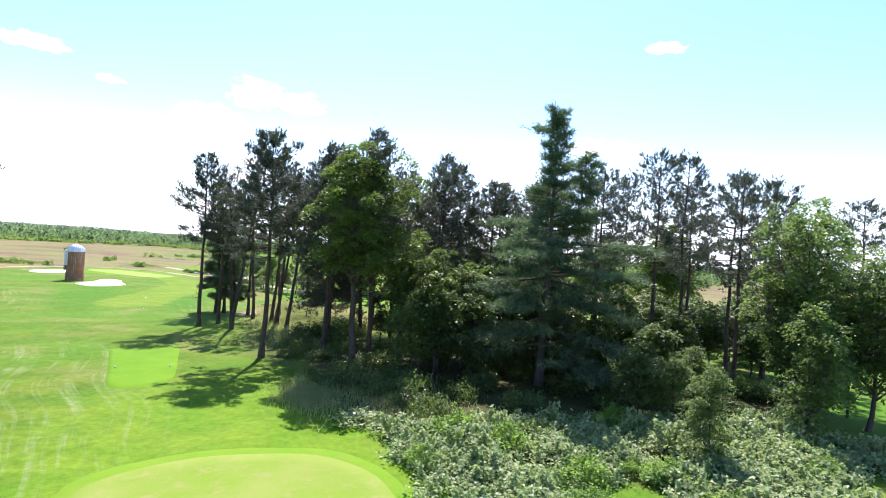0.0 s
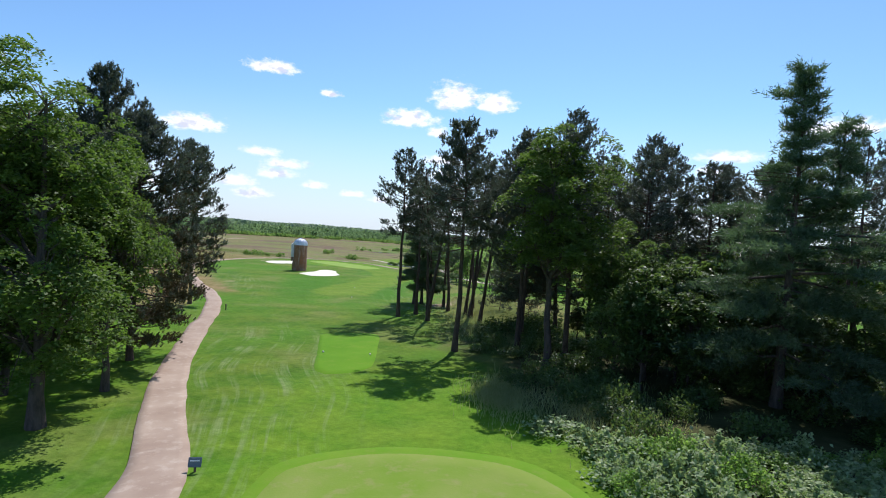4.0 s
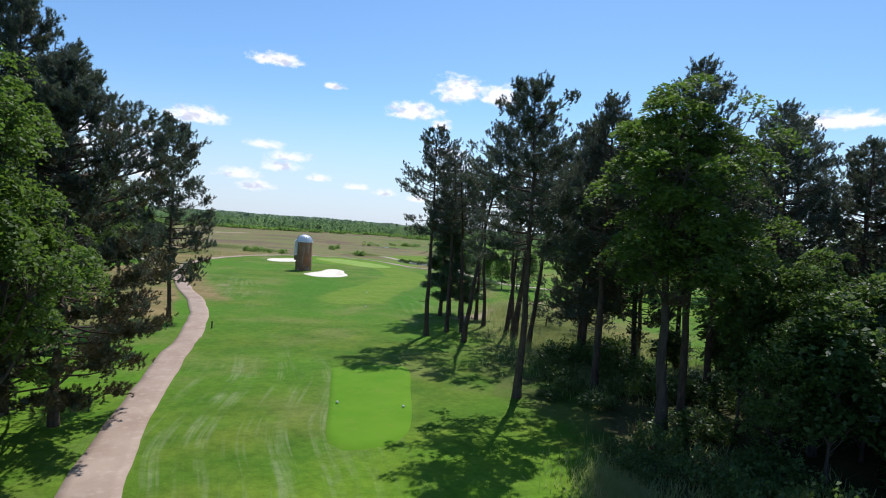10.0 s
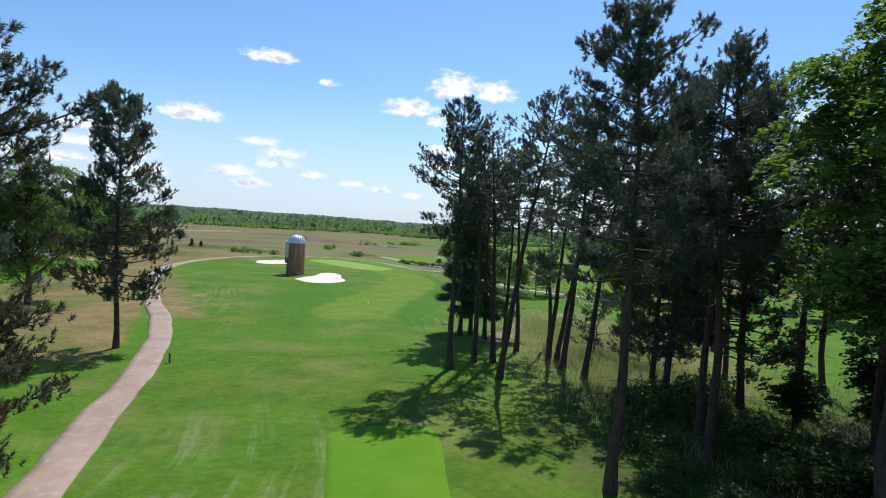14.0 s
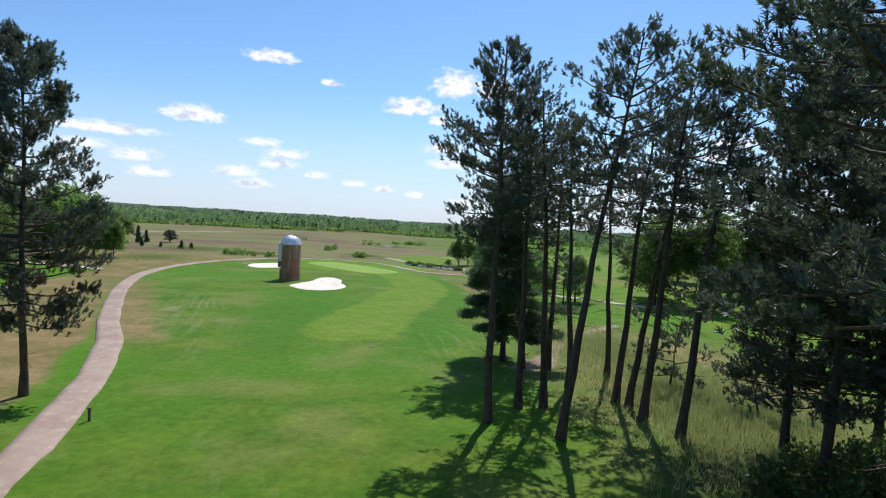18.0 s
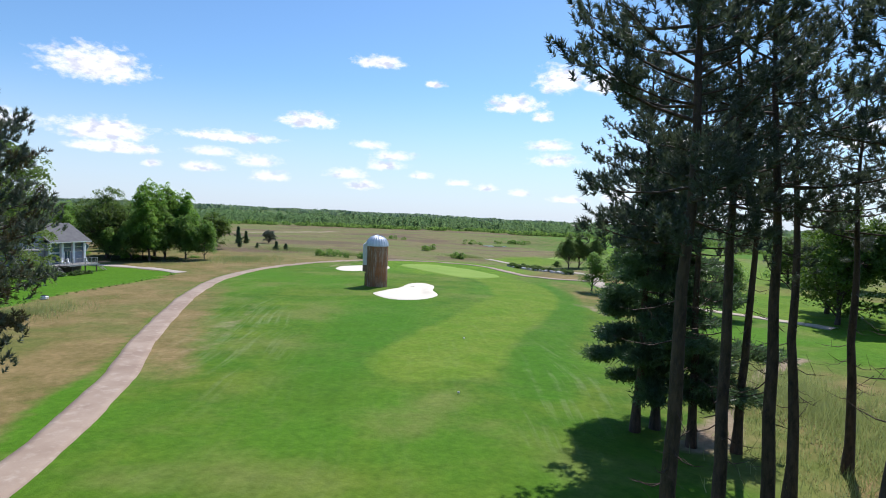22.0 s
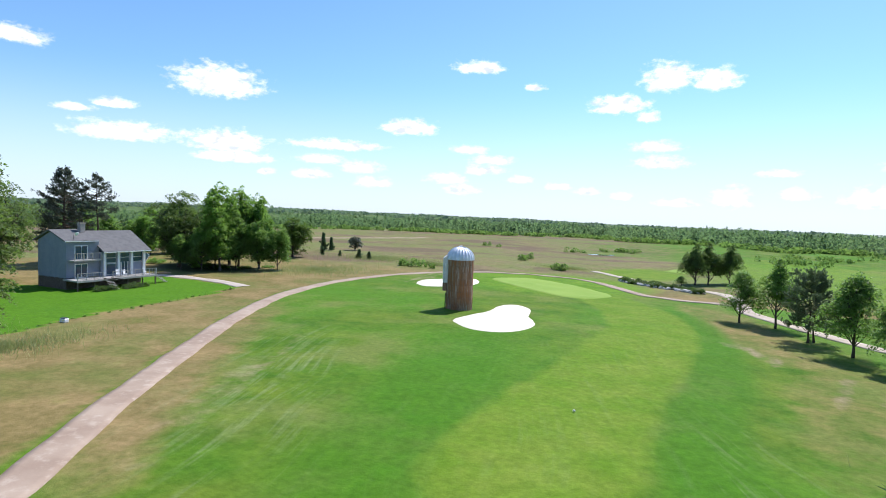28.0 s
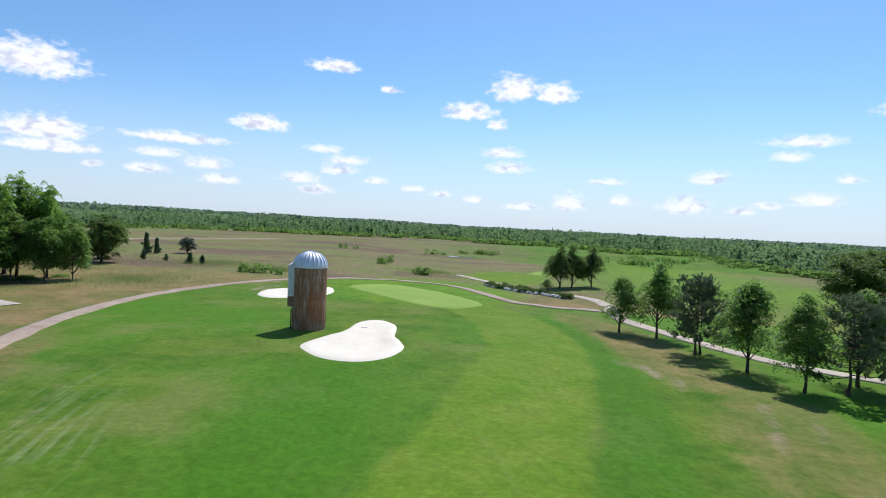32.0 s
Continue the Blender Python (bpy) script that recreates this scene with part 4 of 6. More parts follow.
def white_pine(seed, h, base, reach, name="white_pine", top=0.4, tufts=1.0, blade=0.046, snags=0, spire=False):
    """A pine in loose tiers: whorls of long level boughs of uneven length, each carrying a plate of soft needles."""
    rng = np.random.default_rng(seed)
    tree = thing(name, Matrix.Identity(4), "", "tree")
    wood, crown = Soup(), Soup()
    zz = np.linspace(-0.4, h, 12)
    sway = np.cumsum(rng.normal(size=(12, 2)) * 0.05, 0)
    trunk = np.stack([sway[:, 0], sway[:, 1], zz], 1)
    wood.tube(trunk, 0.34 * (h / 21) * (1 - 0.93 * (zz / h).clip(0, 1)) + 0.12 * np.exp(-zz.clip(0) / 0.4), 10)
    tips, ways = [], []

    def bough(s, a, ln, lift, f, droop=0.10):
        d = np.array([math.cos(a), math.sin(a), 0])
        side = np.array([-d[1], d[0], 0])
        us = np.array([0, 0.3, 0.6, 0.85, 1.0])
        pts = s + d * ln * us[:, None] + np.array([0, 0, 1.0]) * (ln * lift * us - ln * droop * us ** 3)[:, None]
        wood.tube(pts, np.array([0.075, 0.055, 0.038, 0.02, 0.008]) * (0.45 + ln / reach) * h / 21, 4)
        # side twigs carry flat sprays of tufts, fuller towards the bough's end
        for k in range(max(3, int(2.9 * ln * tufts ** 0.5))):
            u = math.sqrt(rng.uniform(0.12, 1.0))
            c = s + d * ln * u + np.array([0, 0, ln * lift * u - ln * droop * u ** 3]) + side * rng.normal() * 0.23 * ln * (1.2 - 0.75 * u)
            n = max(5, int(tufts * 13 * (1 - 0.4 * f)))
            wide = 0.24 + 0.04 * ln
            p = c + rng.normal(size=(n, 3)) * np.array([wide, wide, 0.10]) * (h / 21) ** 0.5
            tips.append(p)
            ways.append((p - c) * 0.6 + d * 0.55 + rng.normal(size=(n, 3)) * 0.15 + np.array([0, 0, 0.25 + 0.5 * max(0, f - 0.6)]))

    def stem_at(z):
        return np.array([np.interp(z, zz, trunk[:, 0]), np.interp(z, zz, trunk[:, 1]), z])
    boughs = int(96 * (1 - base)) if h > 8 else 46
    for b in range(boughs):
        f = (b + rng.uniform(0, 1)) / boughs
        zs = h * (base + (0.985 - base) * f ** 0.92)
        a = b * 2.399 + rng.normal() * 0.4
        # one side of the crown reaches farther than the other at each height; the spire above is narrow
        lobe = 1 + 0.3 * math.sin(a * 2 + f * 9 + seed) + 0.24 * math.sin(a * 3 - f * 23) + 0.16 * math.sin(f * 31)
        if spire:
            body = (0.80 + 0.2 * min(1, f * 5)) * (1 - 0.42 * f) * float(1 - ease(np.array((f - 0.44) / 0.2)))
            out = reach * (body + 0.36 * (1 - f) ** 0.5 * float(ease(np.array((f - 0.44) / 0.2)))) * lobe + top * 0.6
        else:
            out = reach * (1 - f) ** 0.95 * (0.78 + 0.25 * min(1, f * 5)) * lobe + top
        lift = rng.normal() * 0.10 + 0.10 + (1.7 if spire else 1.2) * max(0, f - 0.5) - 0.16 * (1 - f)
        bough(stem_at(zs), a, out * rng.uniform(0.5, 1.12), lift, f)
    if spire:
        # a second leader on the east side
        foot = stem_at(h * 0.52)
        lead = [foot, foot + [1.9, 0.2, 0.6], foot + [2.9, 0.3, 2.6], foot + [3.2, 0.2, h * 0.31]]
        wood.tube(lead, [0.12, 0.10, 0.08, 0.02], 6)
        for b in range(22):
            f = (b + rng.uniform()) / 22
            c = np.array(lead[1]) * (1 - f) + np.array(lead[3]) * f + [0.4 * math.sin(math.pi * f), 0, 0]
            bough(c, b * 2.399, (0.5 + 1.5 * (1 - f)) * rng.uniform(0.6, 1.2), 0.25 + 0.7 * f, 0.75, 0.0)
    for k in range(snags):
        a, zs = math.pi + rng.normal() * 0.25, h * (0.66 + 0.012 * k)
        d = np.array([math.cos(a), math.sin(a), 0.05])
        s = np.array([0, 0, zs])
        ln = 4.2 - 0.7 * k
        wood.tube([s, s + d * ln * 0.5, s + d * ln], [0.05, 0.03, 0.012], 4)
    crown.needles(np.concatenate(tips), unit(np.concatenate(ways)), 0.40 * (h / 21) ** 0.3, blade, 11, rng, 0.7)
    part("trunk", wood.mesh("trunk", [M_BARK], True), None, tree)
    part("crown", crown.mesh("crown", [M_WHITE_PINE]), None, tree)
    return tree


def broadleaf(seed, h, reach, base, leaf_mat, name, leaf=0.24, clumps=150, per=55, bark=M_BARK, column=1.0, trunk_r=0.28, cone=0.0, pad=0.085):
    """A broad-leaved tree: forked limbs that end in loose clumps of leaves, with gaps between."""
    rng = np.random.default_rng(seed)
    tree = thing(name, Matrix.Identity(4), "", "tree")
    wood, crown = Soup(), Soup()
    cz, half = h * (1 + base) / 2, h * (1 - base) / 2 * column
    zz = np.linspace(-0.3, h * 0.86, 9)
    sway = np.cumsum(rng.normal(size=(9, 2)) * 0.10 * h / 15, 0)
    trunk = np.stack([sway[:, 0], sway[:, 1], zz], 1)
    wood.tube(trunk, trunk_r * (1 - 0.9 * (zz / (h * 0.88)).clip(0, 1)) + 0.4 * trunk_r * np.exp(-zz.clip(0) / 0.3), 8)
    # lobes give the crown its uneven outline
    lobes = []
    for i in range(22):
        v = unit(rng.normal(size=3)) * np.array([0.62, 0.62, 0.62]) * (1.0 if i < 15 else 0.55)
        v[2] = v[2] * 1.1
        lobes.append((v, rng.uniform(0.26, 0.46)))
    lobes.append((np.array([0, 0, 0.72]), 0.34))
    at = []
    for i in range(clumps):
        v, r = lobes[i % len(lobes)]
        c = v + unit(rng.normal(size=3)) * r * rng.uniform(0.55, 1.0)
        slim = 1 - cone * min(1.0, max(-0.4, c[2]))
        at.append(np.array([c[0] * reach * slim, c[1] * reach * slim, cz + c[2] * half]))
    at = np.array(at)
    for v, r in lobes:
        end = np.array([v[0] * reach, v[1] * reach, cz + v[2] * half])
        z0 = max(h * base * 0.8, end[2] - np.hypot(end[0], end[1]) * 0.9 - 0.8)
        z0 = min(z0, h * 0.8)
        s = np.array([np.interp(z0, zz, trunk[:, 0]), np.interp(z0, zz, trunk[:, 1]), z0])
        mid = s * 0.5 + end * 0.5 + [0, 0, -0.06 * h * 0.3]
        wood.tube([s, mid, end], np.array([0.42, 0.27, 0.1]) * trunk_r, 5)
        mine = at[np.linalg.norm((at - end) / [reach, reach, half], axis=1) < r * 1.05]
        for m in mine[::3]:
            wood.tube([mid * 0.35 + end * 0.65, (end + m) / 2 + rng.normal(size=3) * 0.1, m], np.array([0.09, 0.06, 0.025]) * trunk_r * 1.3, 3)
    # each clump is a domed pad of leaves, tilted outwards, with open air between the pads
    size = 0.34 + reach * pad
    pts = []
    for c in at:
        n = int(per * rng.uniform(0.55, 1.45))
        wide = size * rng.uniform(0.65, 1.35)
        r, a = wide * np.sqrt(rng.uniform(0, 1, n)) * (1 + 0.25 * np.sin(rng.uniform(0, 6.3) + 3 * rng.uniform(0, 6.3, n))), rng.uniform(0, 6.3, n)
        tilt = c / np.array([reach, reach, 1]) * 0.55
        x, y = r * np.cos(a), r * np.sin(a)
        z = 0.42 * wide - 0.62 * r * r / wide - (x * tilt[0] + y * tilt[1]) + rng.normal(size=n) * 0.13 * wide
        pts.append(c + np.stack([x, y, z], 1))
    crown.leaves(np.concatenate(pts), leaf, rng, 0.9)
    part("trunk", wood.mesh("trunk", [bark], True), None, tree)
    part("crown", crown.mesh("crown", [leaf_mat]), None, tree)
    return tree


def bush(seed, h, reach, leaf_mat, name, leaf=0.16, clumps=40, per=40, shoots=0):
    """A shrub: several stems from one root and clumps of leaves right down to the ground."""
    rng = np.random.default_rng(seed)
    plant = thing(name, Matrix.Identity(4), "", "shrub")
    wood, crown = Soup(), Soup()
    pts = []
    for i in range(clumps):
        a, r, z = rng.uniform(0, 6.3), math.sqrt(rng.uniform()) * reach, rng.uniform(0.1, 1) ** 0.8
        z *= h * (1 - 0.45 * (r / reach) ** 2) * rng.uniform(0.75, 1.1)
        c = np.array([math.cos(a) * r, math.sin(a) * r, z])
        if i % 3 == 0:
            wood.tube([[c[0] * 0.1, c[1] * 0.1, -0.2], [c[0] * 0.55, c[1] * 0.55, z * 0.6], c], [0.03, 0.02, 0.006], 4)
        n = int(per * rng.uniform(0.6, 1.3))
        pts.append(c + rng.normal(size=(n, 3)) * np.array([0.16, 0.16, 0.14]) * (reach * 0.6 + 0.5))
    for i in range(shoots):
        a, r = rng.uniform(0, 6.3), rng.uniform(0, reach * 0.8)
        top = np.array([math.cos(a) * r, math.sin(a) * r, h * rng.uniform(0.9, 1.35)])
        wood.tube([[top[0] * 0.8, top[1] * 0.8, 0], top], [0.012, 0.004], 3)
        u = rng.uniform(0.35, 1, 45)[:, None]
        pts.append(top * u + rng.normal(size=(45, 3)) * 0.07 + np.array([top[0] * 0.8, top[1] * 0.8, 0]) * (1 - u))
    p = np.concatenate(pts)
    p[:, 2] = np.abs(p[:, 2])
    crown.leaves(p, leaf, rng)
    part("woody_base", wood.mesh("woody_base", [M_BARK]), None, plant)
    part("foliage", crown.mesh("foliage", [leaf_mat]), None, plant)
    return plant


def stand(ob, x, y, turn=0.0, size=1.0, tall=1.0, sink=0.0):
    """The pose of a plant on the ground, with its girth and height."""
    return Matrix.Translation((x, y, gz(x, y) - sink)) @ Matrix.Rotation(radians(turn), 4, "Z") @ Matrix.Diagonal((size, size, size * tall, 1))


def plant_all(kinds, rows, label, category, group, exact=False):
    """Sets plants of a few grown kinds: rows of kind, x, y, turn, size, height factor and, if it differs, a label."""
    used = set()
    for row in rows:
        kind, x, y, turn, size, tall = row[:6]
        m = stand(kinds[kind], x, y, turn, size, tall)
        if kind in used:
            grown = kinds[kind].scale
            ob = copy_thing(kinds[kind], m @ Matrix.Diagonal((1 / grown[0], 1 / grown[1], 1 / grown[2], 1)) if exact else m)
        else:
            ob = kinds[kind]
            ob.matrix_basis = m
            used.add(kind)
        tagged(ob, row[6] if len(row) > 6 else label, category, group)


# the grove on the east side: red pines, a great white pine, oaks and undergrowth
pines = [red_pine(11, 20.5, 0.52, 3.2, thick=1.3), red_pine(12, 20.5, 0.48, 2.6, thick=1.1), red_pine(13, 20.5, 0.60, 3.1, lean=0.5, tufts=23, thick=0.66), red_pine(14, 20.5, 0.42, 3.1, thick=1.2), red_pine(15, 20.5, 0.58, 2.8, lean=-0.4, tufts=23, thick=0.7),
         red_pine(16, 20.5, 0.44, 3.6, tufts=44, thick=1.25), red_pine(17, 20.5, 0.17, 3.5, tufts=38, thick=1.6, browned=0.15),
         red_pine(18, 20.5, 0.58, 3.1, lean=1.15, tufts=28, thick=0.98)]
plant_all(pines, [
    (5, 2.4, 55.2, 20, 1.05, 0.97), (1, -4.2, 75.4, 150, 1.0, 1.03), (3, 8.7, 59.3, 200, 1.0, 1.02), (5, 9.5, 62.1, 80, 0.95, 1.04), (1, -2.9, 90.0, 10, 0.95, 1.0), (4, 1.6, 88.4, 130, 0.9, 1.0),
    (0, -0.4, 88.6, 250, 0.9, 0.98), (4, -2.1, 78.4, 300, 0.95, 1.0), (7, -0.5, 73.5, 0, 1.0, 1.06), (2, -0.5, 78.6, 220, 0.95, 1.0), (4, 2.2, 83.8, 45, 0.92, 1.0), (2, 4.5, 80.4, 10, 0.95, 1.0), (7, 5.0, 79.4, -10, 0.93, 1.0),
    (2, 5.0, 76.8, 310, 1.0, 1.02), (7, 6.0, 74.0, 20, 0.98, 1.0), (6, 9.9, 68.4, 95, 0.97, 1.02), (6, 10.6, 72.2, 215, 0.9, 0.98), (4, 5.9, 87.2, 60, 0.9, 0.95), (6, 13.8, 66.0, 320, 1.0, 1.0),
    (3, 19.8, 70.0, 20, 1.0, 0.95), (1, 16.6, 58.5, 140, 1.0, 0.92), (0, 21.0, 58.6, 200, 1.0, 1.02), (0, 11.6, 51.0, 200, 1.0, 1.03), (1, 25.6, 56.5, 330, 1.05, 0.85),
    (3, 23.4, 61.0, 60, 1.0, 1.0), (1, 28.2, 60.0, 110, 1.0, 0.92), (0, 30.8, 56.5, 250, 1.0, 0.9), (4, 34.2, 60.5, 20, 1.0, 0.94)],
    "tall red pine with a bare dark trunk and tufted crown", "tree", "red pines of the east grove", True)
far_side = [red_pine(21, 18, 0.46, 2.5, tufts=20), red_pine(22, 18, 0.40, 2.8, tufts=20), red_pine(23, 18, 0.52, 2.3, tufts=20)]
plant_all(far_side, [
    (0, 40.0, 47.5, 0, 1.1, 1.12), (1, 46.5, 51.0, 90, 1.15, 1.12), (2, 40.0, 37.6, 30, 1.0, 1.05), (2, 34.0, 48.5, 180, 1.05, 1.05), (0, 44.5, 42.5, 240, 1.05, 1.05),
    (1, 50.5, 43.5, 20, 1.1, 1.02), (0, 37.5, 54.5, 60, 1.05, 1.05), (2, 51.0, 55.0, 300, 1.1, 1.05), (1, 56.0, 47.5, 140, 1.1, 1.0), (0, 60.0, 40.5, 10, 1.05, 1.0), (2, 43.0, 57.0, 70, 1.05, 1.1), (0, 17.5, 66.0, 15, 1.05, 0.92), (1, 22.0, 65.5, 95, 1.1, 0.9), (0, 26.5, 66.5, 195, 1.1, 0.9), (1, 31.5, 65.0, 285, 1.1, 0.9), (0, 36.5, 67.0, 35, 1.1, 0.9), (1, 17.0, 74.5, 125, 1.0, 0.95), (2, 24.5, 74.0, 215, 1.1, 0.9),
    (1, 19.0, 55.4, 60, 1.1, 0.92), (0, 27.6, 48.6, 150, 1.05, 0.95)],
    "slender red pine at the back of the grove", "tree", "red pines of the east grove", True)
great = [white_pine(31, 22.9, 0.13, 6.7, top=0.4, snags=3, tufts=1.1, blade=0.034, spire=True)]
plant_all(great, [(0, 23.8, 41.5, 0, 1.0, 1.0)], "great dark white pine with long level boughs", "tree", "")
low_white = [white_pine(32, 15, 0.15, 4.0, "young_white_pine", 0.35, tufts=1.5, blade=0.036)]
plant_all(low_white, [(0, -1.8, 90.7, 0, 1.0, 1.0)], "dark white pine with boughs near the ground", "tree", "")
oaks = [broadleaf(41, 19.5, 5.6, 0.36, M_OAK, "oak", 0.19, 230, 160), broadleaf(42, 18, 4.6, 0.22, M_OAK, "oak", 0.2, 190, 120)]
plant_all(oaks, [(0, 9.9, 49.2, 0, 1.16, 0.87, "bright green oak that tops the grove"), (1, 16.7, 47.0, 70, 0.72, 0.85, "shaded oak among the pines")], "", "tree", "oaks of the grove")
saplings = [broadleaf(51, 9, 2.3, 0.12, M_SHADE_LEAF, "understorey_tree", 0.27, 200, 24, trunk_r=0.09), broadleaf(52, 8, 2.6, 0.05, M_SHADE_LEAF, "understorey_tree", 0.27, 200, 24, trunk_r=0.08)]
plant_all(saplings, [
    (0, 15.4, 43.8, 0, 1.0, 1.0), (1, 18.4, 43.2, 120, 1.0, 0.9), (0, 28.2, 40.0, 200, 0.95, 0.8), (1, 31.6, 37.0, 10, 1.0, 0.8), (0, 20.7, 49.0, 90, 1.0, 0.85),
    (0, 26.0, 32.0, 30, 0.8, 0.75), (1, 38.6, 29.5, 160, 1.1, 1.15),
    (0, 41.1, 33.5, 20, 1.1, 1.1), (1, 45.1, 31.0, 20, 1.2, 1.2), (1, 29.7, 46.0, 250, 1.0, 0.9), (1, -24.0, 34.8, 0, 0.8, 0.7), (0, -27.5, 33.0, 90, 0.9, 0.9), (1, -29.5, 43.5, 40, 0.9, 0.8), (0, -25.5, 40.6, 200, 0.8, 0.8), (0, 15.6, 63.6, 100, 0.8, 0.6), (0, 18.4, 61.0, 20, 1.0, 0.8), (0, 14.2, 49.6, 10, 1.1, 1.2), (1, 17.6, 51.4, 70, 1.15, 1.2), (0, 20.4, 53.6, 140, 1.1, 1.1), (1, 24.0, 50.6, 210, 1.2, 1.2),
    (0, 27.2, 52.6, 300, 1.15, 1.1), (1, 31.0, 50.8, 20, 1.2, 1.0), (1, 19.0, 46.4, 330, 1.15, 1.15), (0, 33.6, 44.4, 40, 1.1, 0.9), (1, 25.8, 46.4, 100, 1.2, 1.1), (0, 37.6, 42.0, 75, 1.0, 0.8),
    (0, 45.5, 46.5, 10, 1.1, 0.75), (1, 50.5, 50.5, 80, 1.2, 0.8), (0, 55.0, 52.0, 150, 1.1, 0.7), (1, 49.0, 43.5, 220, 1.1, 0.7), (0, 53.0, 47.0, 290, 1.2, 0.75), (1, 59.0, 51.0, 30, 1.2, 0.75), (1, 44.5, 52.5, 100, 1.1, 0.8), (0, 61.5, 57.0, 170, 1.2, 0.8), (1, 55.5, 59.0, 240, 1.2, 0.8), (0, 48.5, 57.5, 310, 1.2, 0.8), (1, 65.0, 52.0, 20, 1.3, 0.8), (0, 66.0, 61.0, 60, 1.3, 0.8)],
    "young leafy tree in the shade of the grove", "tree", "undergrowth of the grove")
edge_trees = [broadleaf(53, 10, 2.9, 0.08, M_EDGE_LEAF, "edge_tree", 0.2, 240, 34, trunk_r=0.1), broadleaf(54, 15.5, 4.2, 0.08, M_EDGE_LEAF, "tall_edge_tree", 0.24, 420, 34, trunk_r=0.2)]
plant_all(edge_trees, [(1, 39.0, 30.5, 0, 1.0, 1.06), (1, 45.0, 34.5, 90, 1.05, 1.0), (0, 35.2, 26.6, 200, 0.95, 0.95), (0, 24.8, 24.4, 40, 0.62, 1.0), (0, 28.6, 31.5, 40, 0.7, 0.7), (0, 32.0, 33.5, 130, 0.75, 0.72), (0, 13.8, 45.0, 150, 0.85, 0.95), (1, 43.0, 28.0, 250, 0.9, 0.9)], "pale leafy tree at the sunny edge of the grove", "tree", "edge of the grove")
thickets = [bush(61, 2.3, 1.9, M_SHADE_LEAF, "shrub", 0.23, 60, 21), bush(62, 1.8, 2.0, M_SHADE_LEAF, "shrub", 0.23, 55, 21)]
rng = np.random.default_rng(5)
rows = []
for i in range(84):
    x, y = rng.uniform(10.3, 45), rng.uniform(33, 62)
    if (x < 11 and y < 40) or np.hypot(x - 23.8, y - 41.5) < 1.2:
        continue
    rows.append((i % 2, x, y, rng.uniform(0, 360), rng.uniform(0.7, 1.25), rng.uniform(0.7, 1.2)))
rows += [(0, 8.0, 67.0, 10, 1.2, 1.1), (1, 9.4, 64.6, 50, 1.2, 1.1), (0, 11.6, 67.4, 90, 1.3, 1.2), (1, 13.4, 69.4, 130, 1.2, 1.2), (0, 6.6, 64.8, 170, 1.0, 0.8), (1, 11.0, 70.4, 210, 1.0, 0.9), (0, 4.8, 55.6, 0, 0.6, 0.8), (1, 6.4, 57.6, 60, 0.8, 0.8), (0, 7.6, 54.2, 120, 0.8, 0.8), (1, 10.2, 56.6, 200, 0.9, 1.0), (0, 11.6, 60.4, 300, 1.2, 1.2), (1, 6.2, 60.8, 20, 1.0, 0.8), (0, 12.4, 65.4, 80, 1.1, 1.0), (0, 6.8, 43.5, 0, 0.8, 1.0), (1, 8.4, 46.4, 40, 0.9, 1.1), (0, 9.8, 43.2, 90, 1.0, 1.1), (1, 10.2, 40.2, 10, 1.0, 1.0), (0, 11.8, 37.6, 100, 0.9, 1.0), (1, 6.4, 46.0, 30, 0.6, 0.9)]
plant_all(thickets, rows, "dark leafy shrub under the pines", "shrub", "undergrowth of the grove")
silver = [bush(63, 1.25, 1.5, M_SILVER_LEAF, "silvery_shrub", 0.2, 44, 16, 9), bush(64, 1.0, 1.6, M_SILVER_LEAF, "silvery_shrub", 0.2, 42, 16, 7)]
green_bush = [bush(65, 1.9, 1.5, M_MAPLE, "leafy_shrub", 0.17, 50, 32, 6)]
rows, green_rows = [], []
while len(rows) + len(green_rows) < 150:
    x, y = rng.uniform(6.5, 38), rng.uniform(17.5, 34.5)
    if x < 7.2 + (33 - y) * 0.16 + rng.uniform(0.3, 0.8) or y > 34.5 - 0.12 * x + rng.uniform(-1, 1) or y < 19.5 + 2.2 * math.sin(x * 0.45) - 0.06 * (x - 20):
        continue
    i = len(rows) + len(green_rows)
    (green_rows if i % 6 == 2 else rows).append((0 if i % 6 == 2 else i % 2, x, y, rng.uniform(0, 360), rng.uniform(0.7, 1.15), rng.uniform(0.65, 1.2)))
plant_all(silver, rows, "silver-green shrub at the edge of the tee", "shrub", "shrubs beside the tee")
plant_all(green_bush, green_rows + [(0, 12.7, 31.0, 0, 1.15, 1.25), (0, 14.7, 28.6, 80, 1.2, 1.2), (0, 23.2, 30.6, 30, 1.1, 1.3)], "bright green leafy shrub at the edge of the tee", "shrub", "shrubs beside the tee")

# the west side of the cart path
west_oaks = [broadleaf(71, 19, 6.0, 0.11, M_OAK, "oak", 0.18, 340, 165, trunk_r=0.34), broadleaf(72, 17.5, 5.0, 0.18, M_OAK, "oak", 0.19, 220, 140, trunk_r=0.28)]
plant_all(west_oaks, [
    (0, -19.4, 32.0, 0, 1.08, 0.92, "large spreading oak beside the cart path"), (1, -19.8, 38.9, 20, 0.82, 1.2, "leafy oak beside the cart path"), (1, -24.8, 37.0, 90, 1.0, 1.1, "leafy oak behind the path-side oak"), (1, -30.4, 40.0, 200, 1.0, 1.0, "leafy oak behind the path-side oak"),
    (0, -32.5, 56.0, 150, 0.85, 0.85, "leafy oak on the bank")], "", "tree", "oaks west of the path")
bank_oak = [broadleaf(73, 16.5, 7.8, 0.10, M_LATE_OAK, "oak", 0.21, 480, 90, trunk_r=0.32, pad=0.06)]
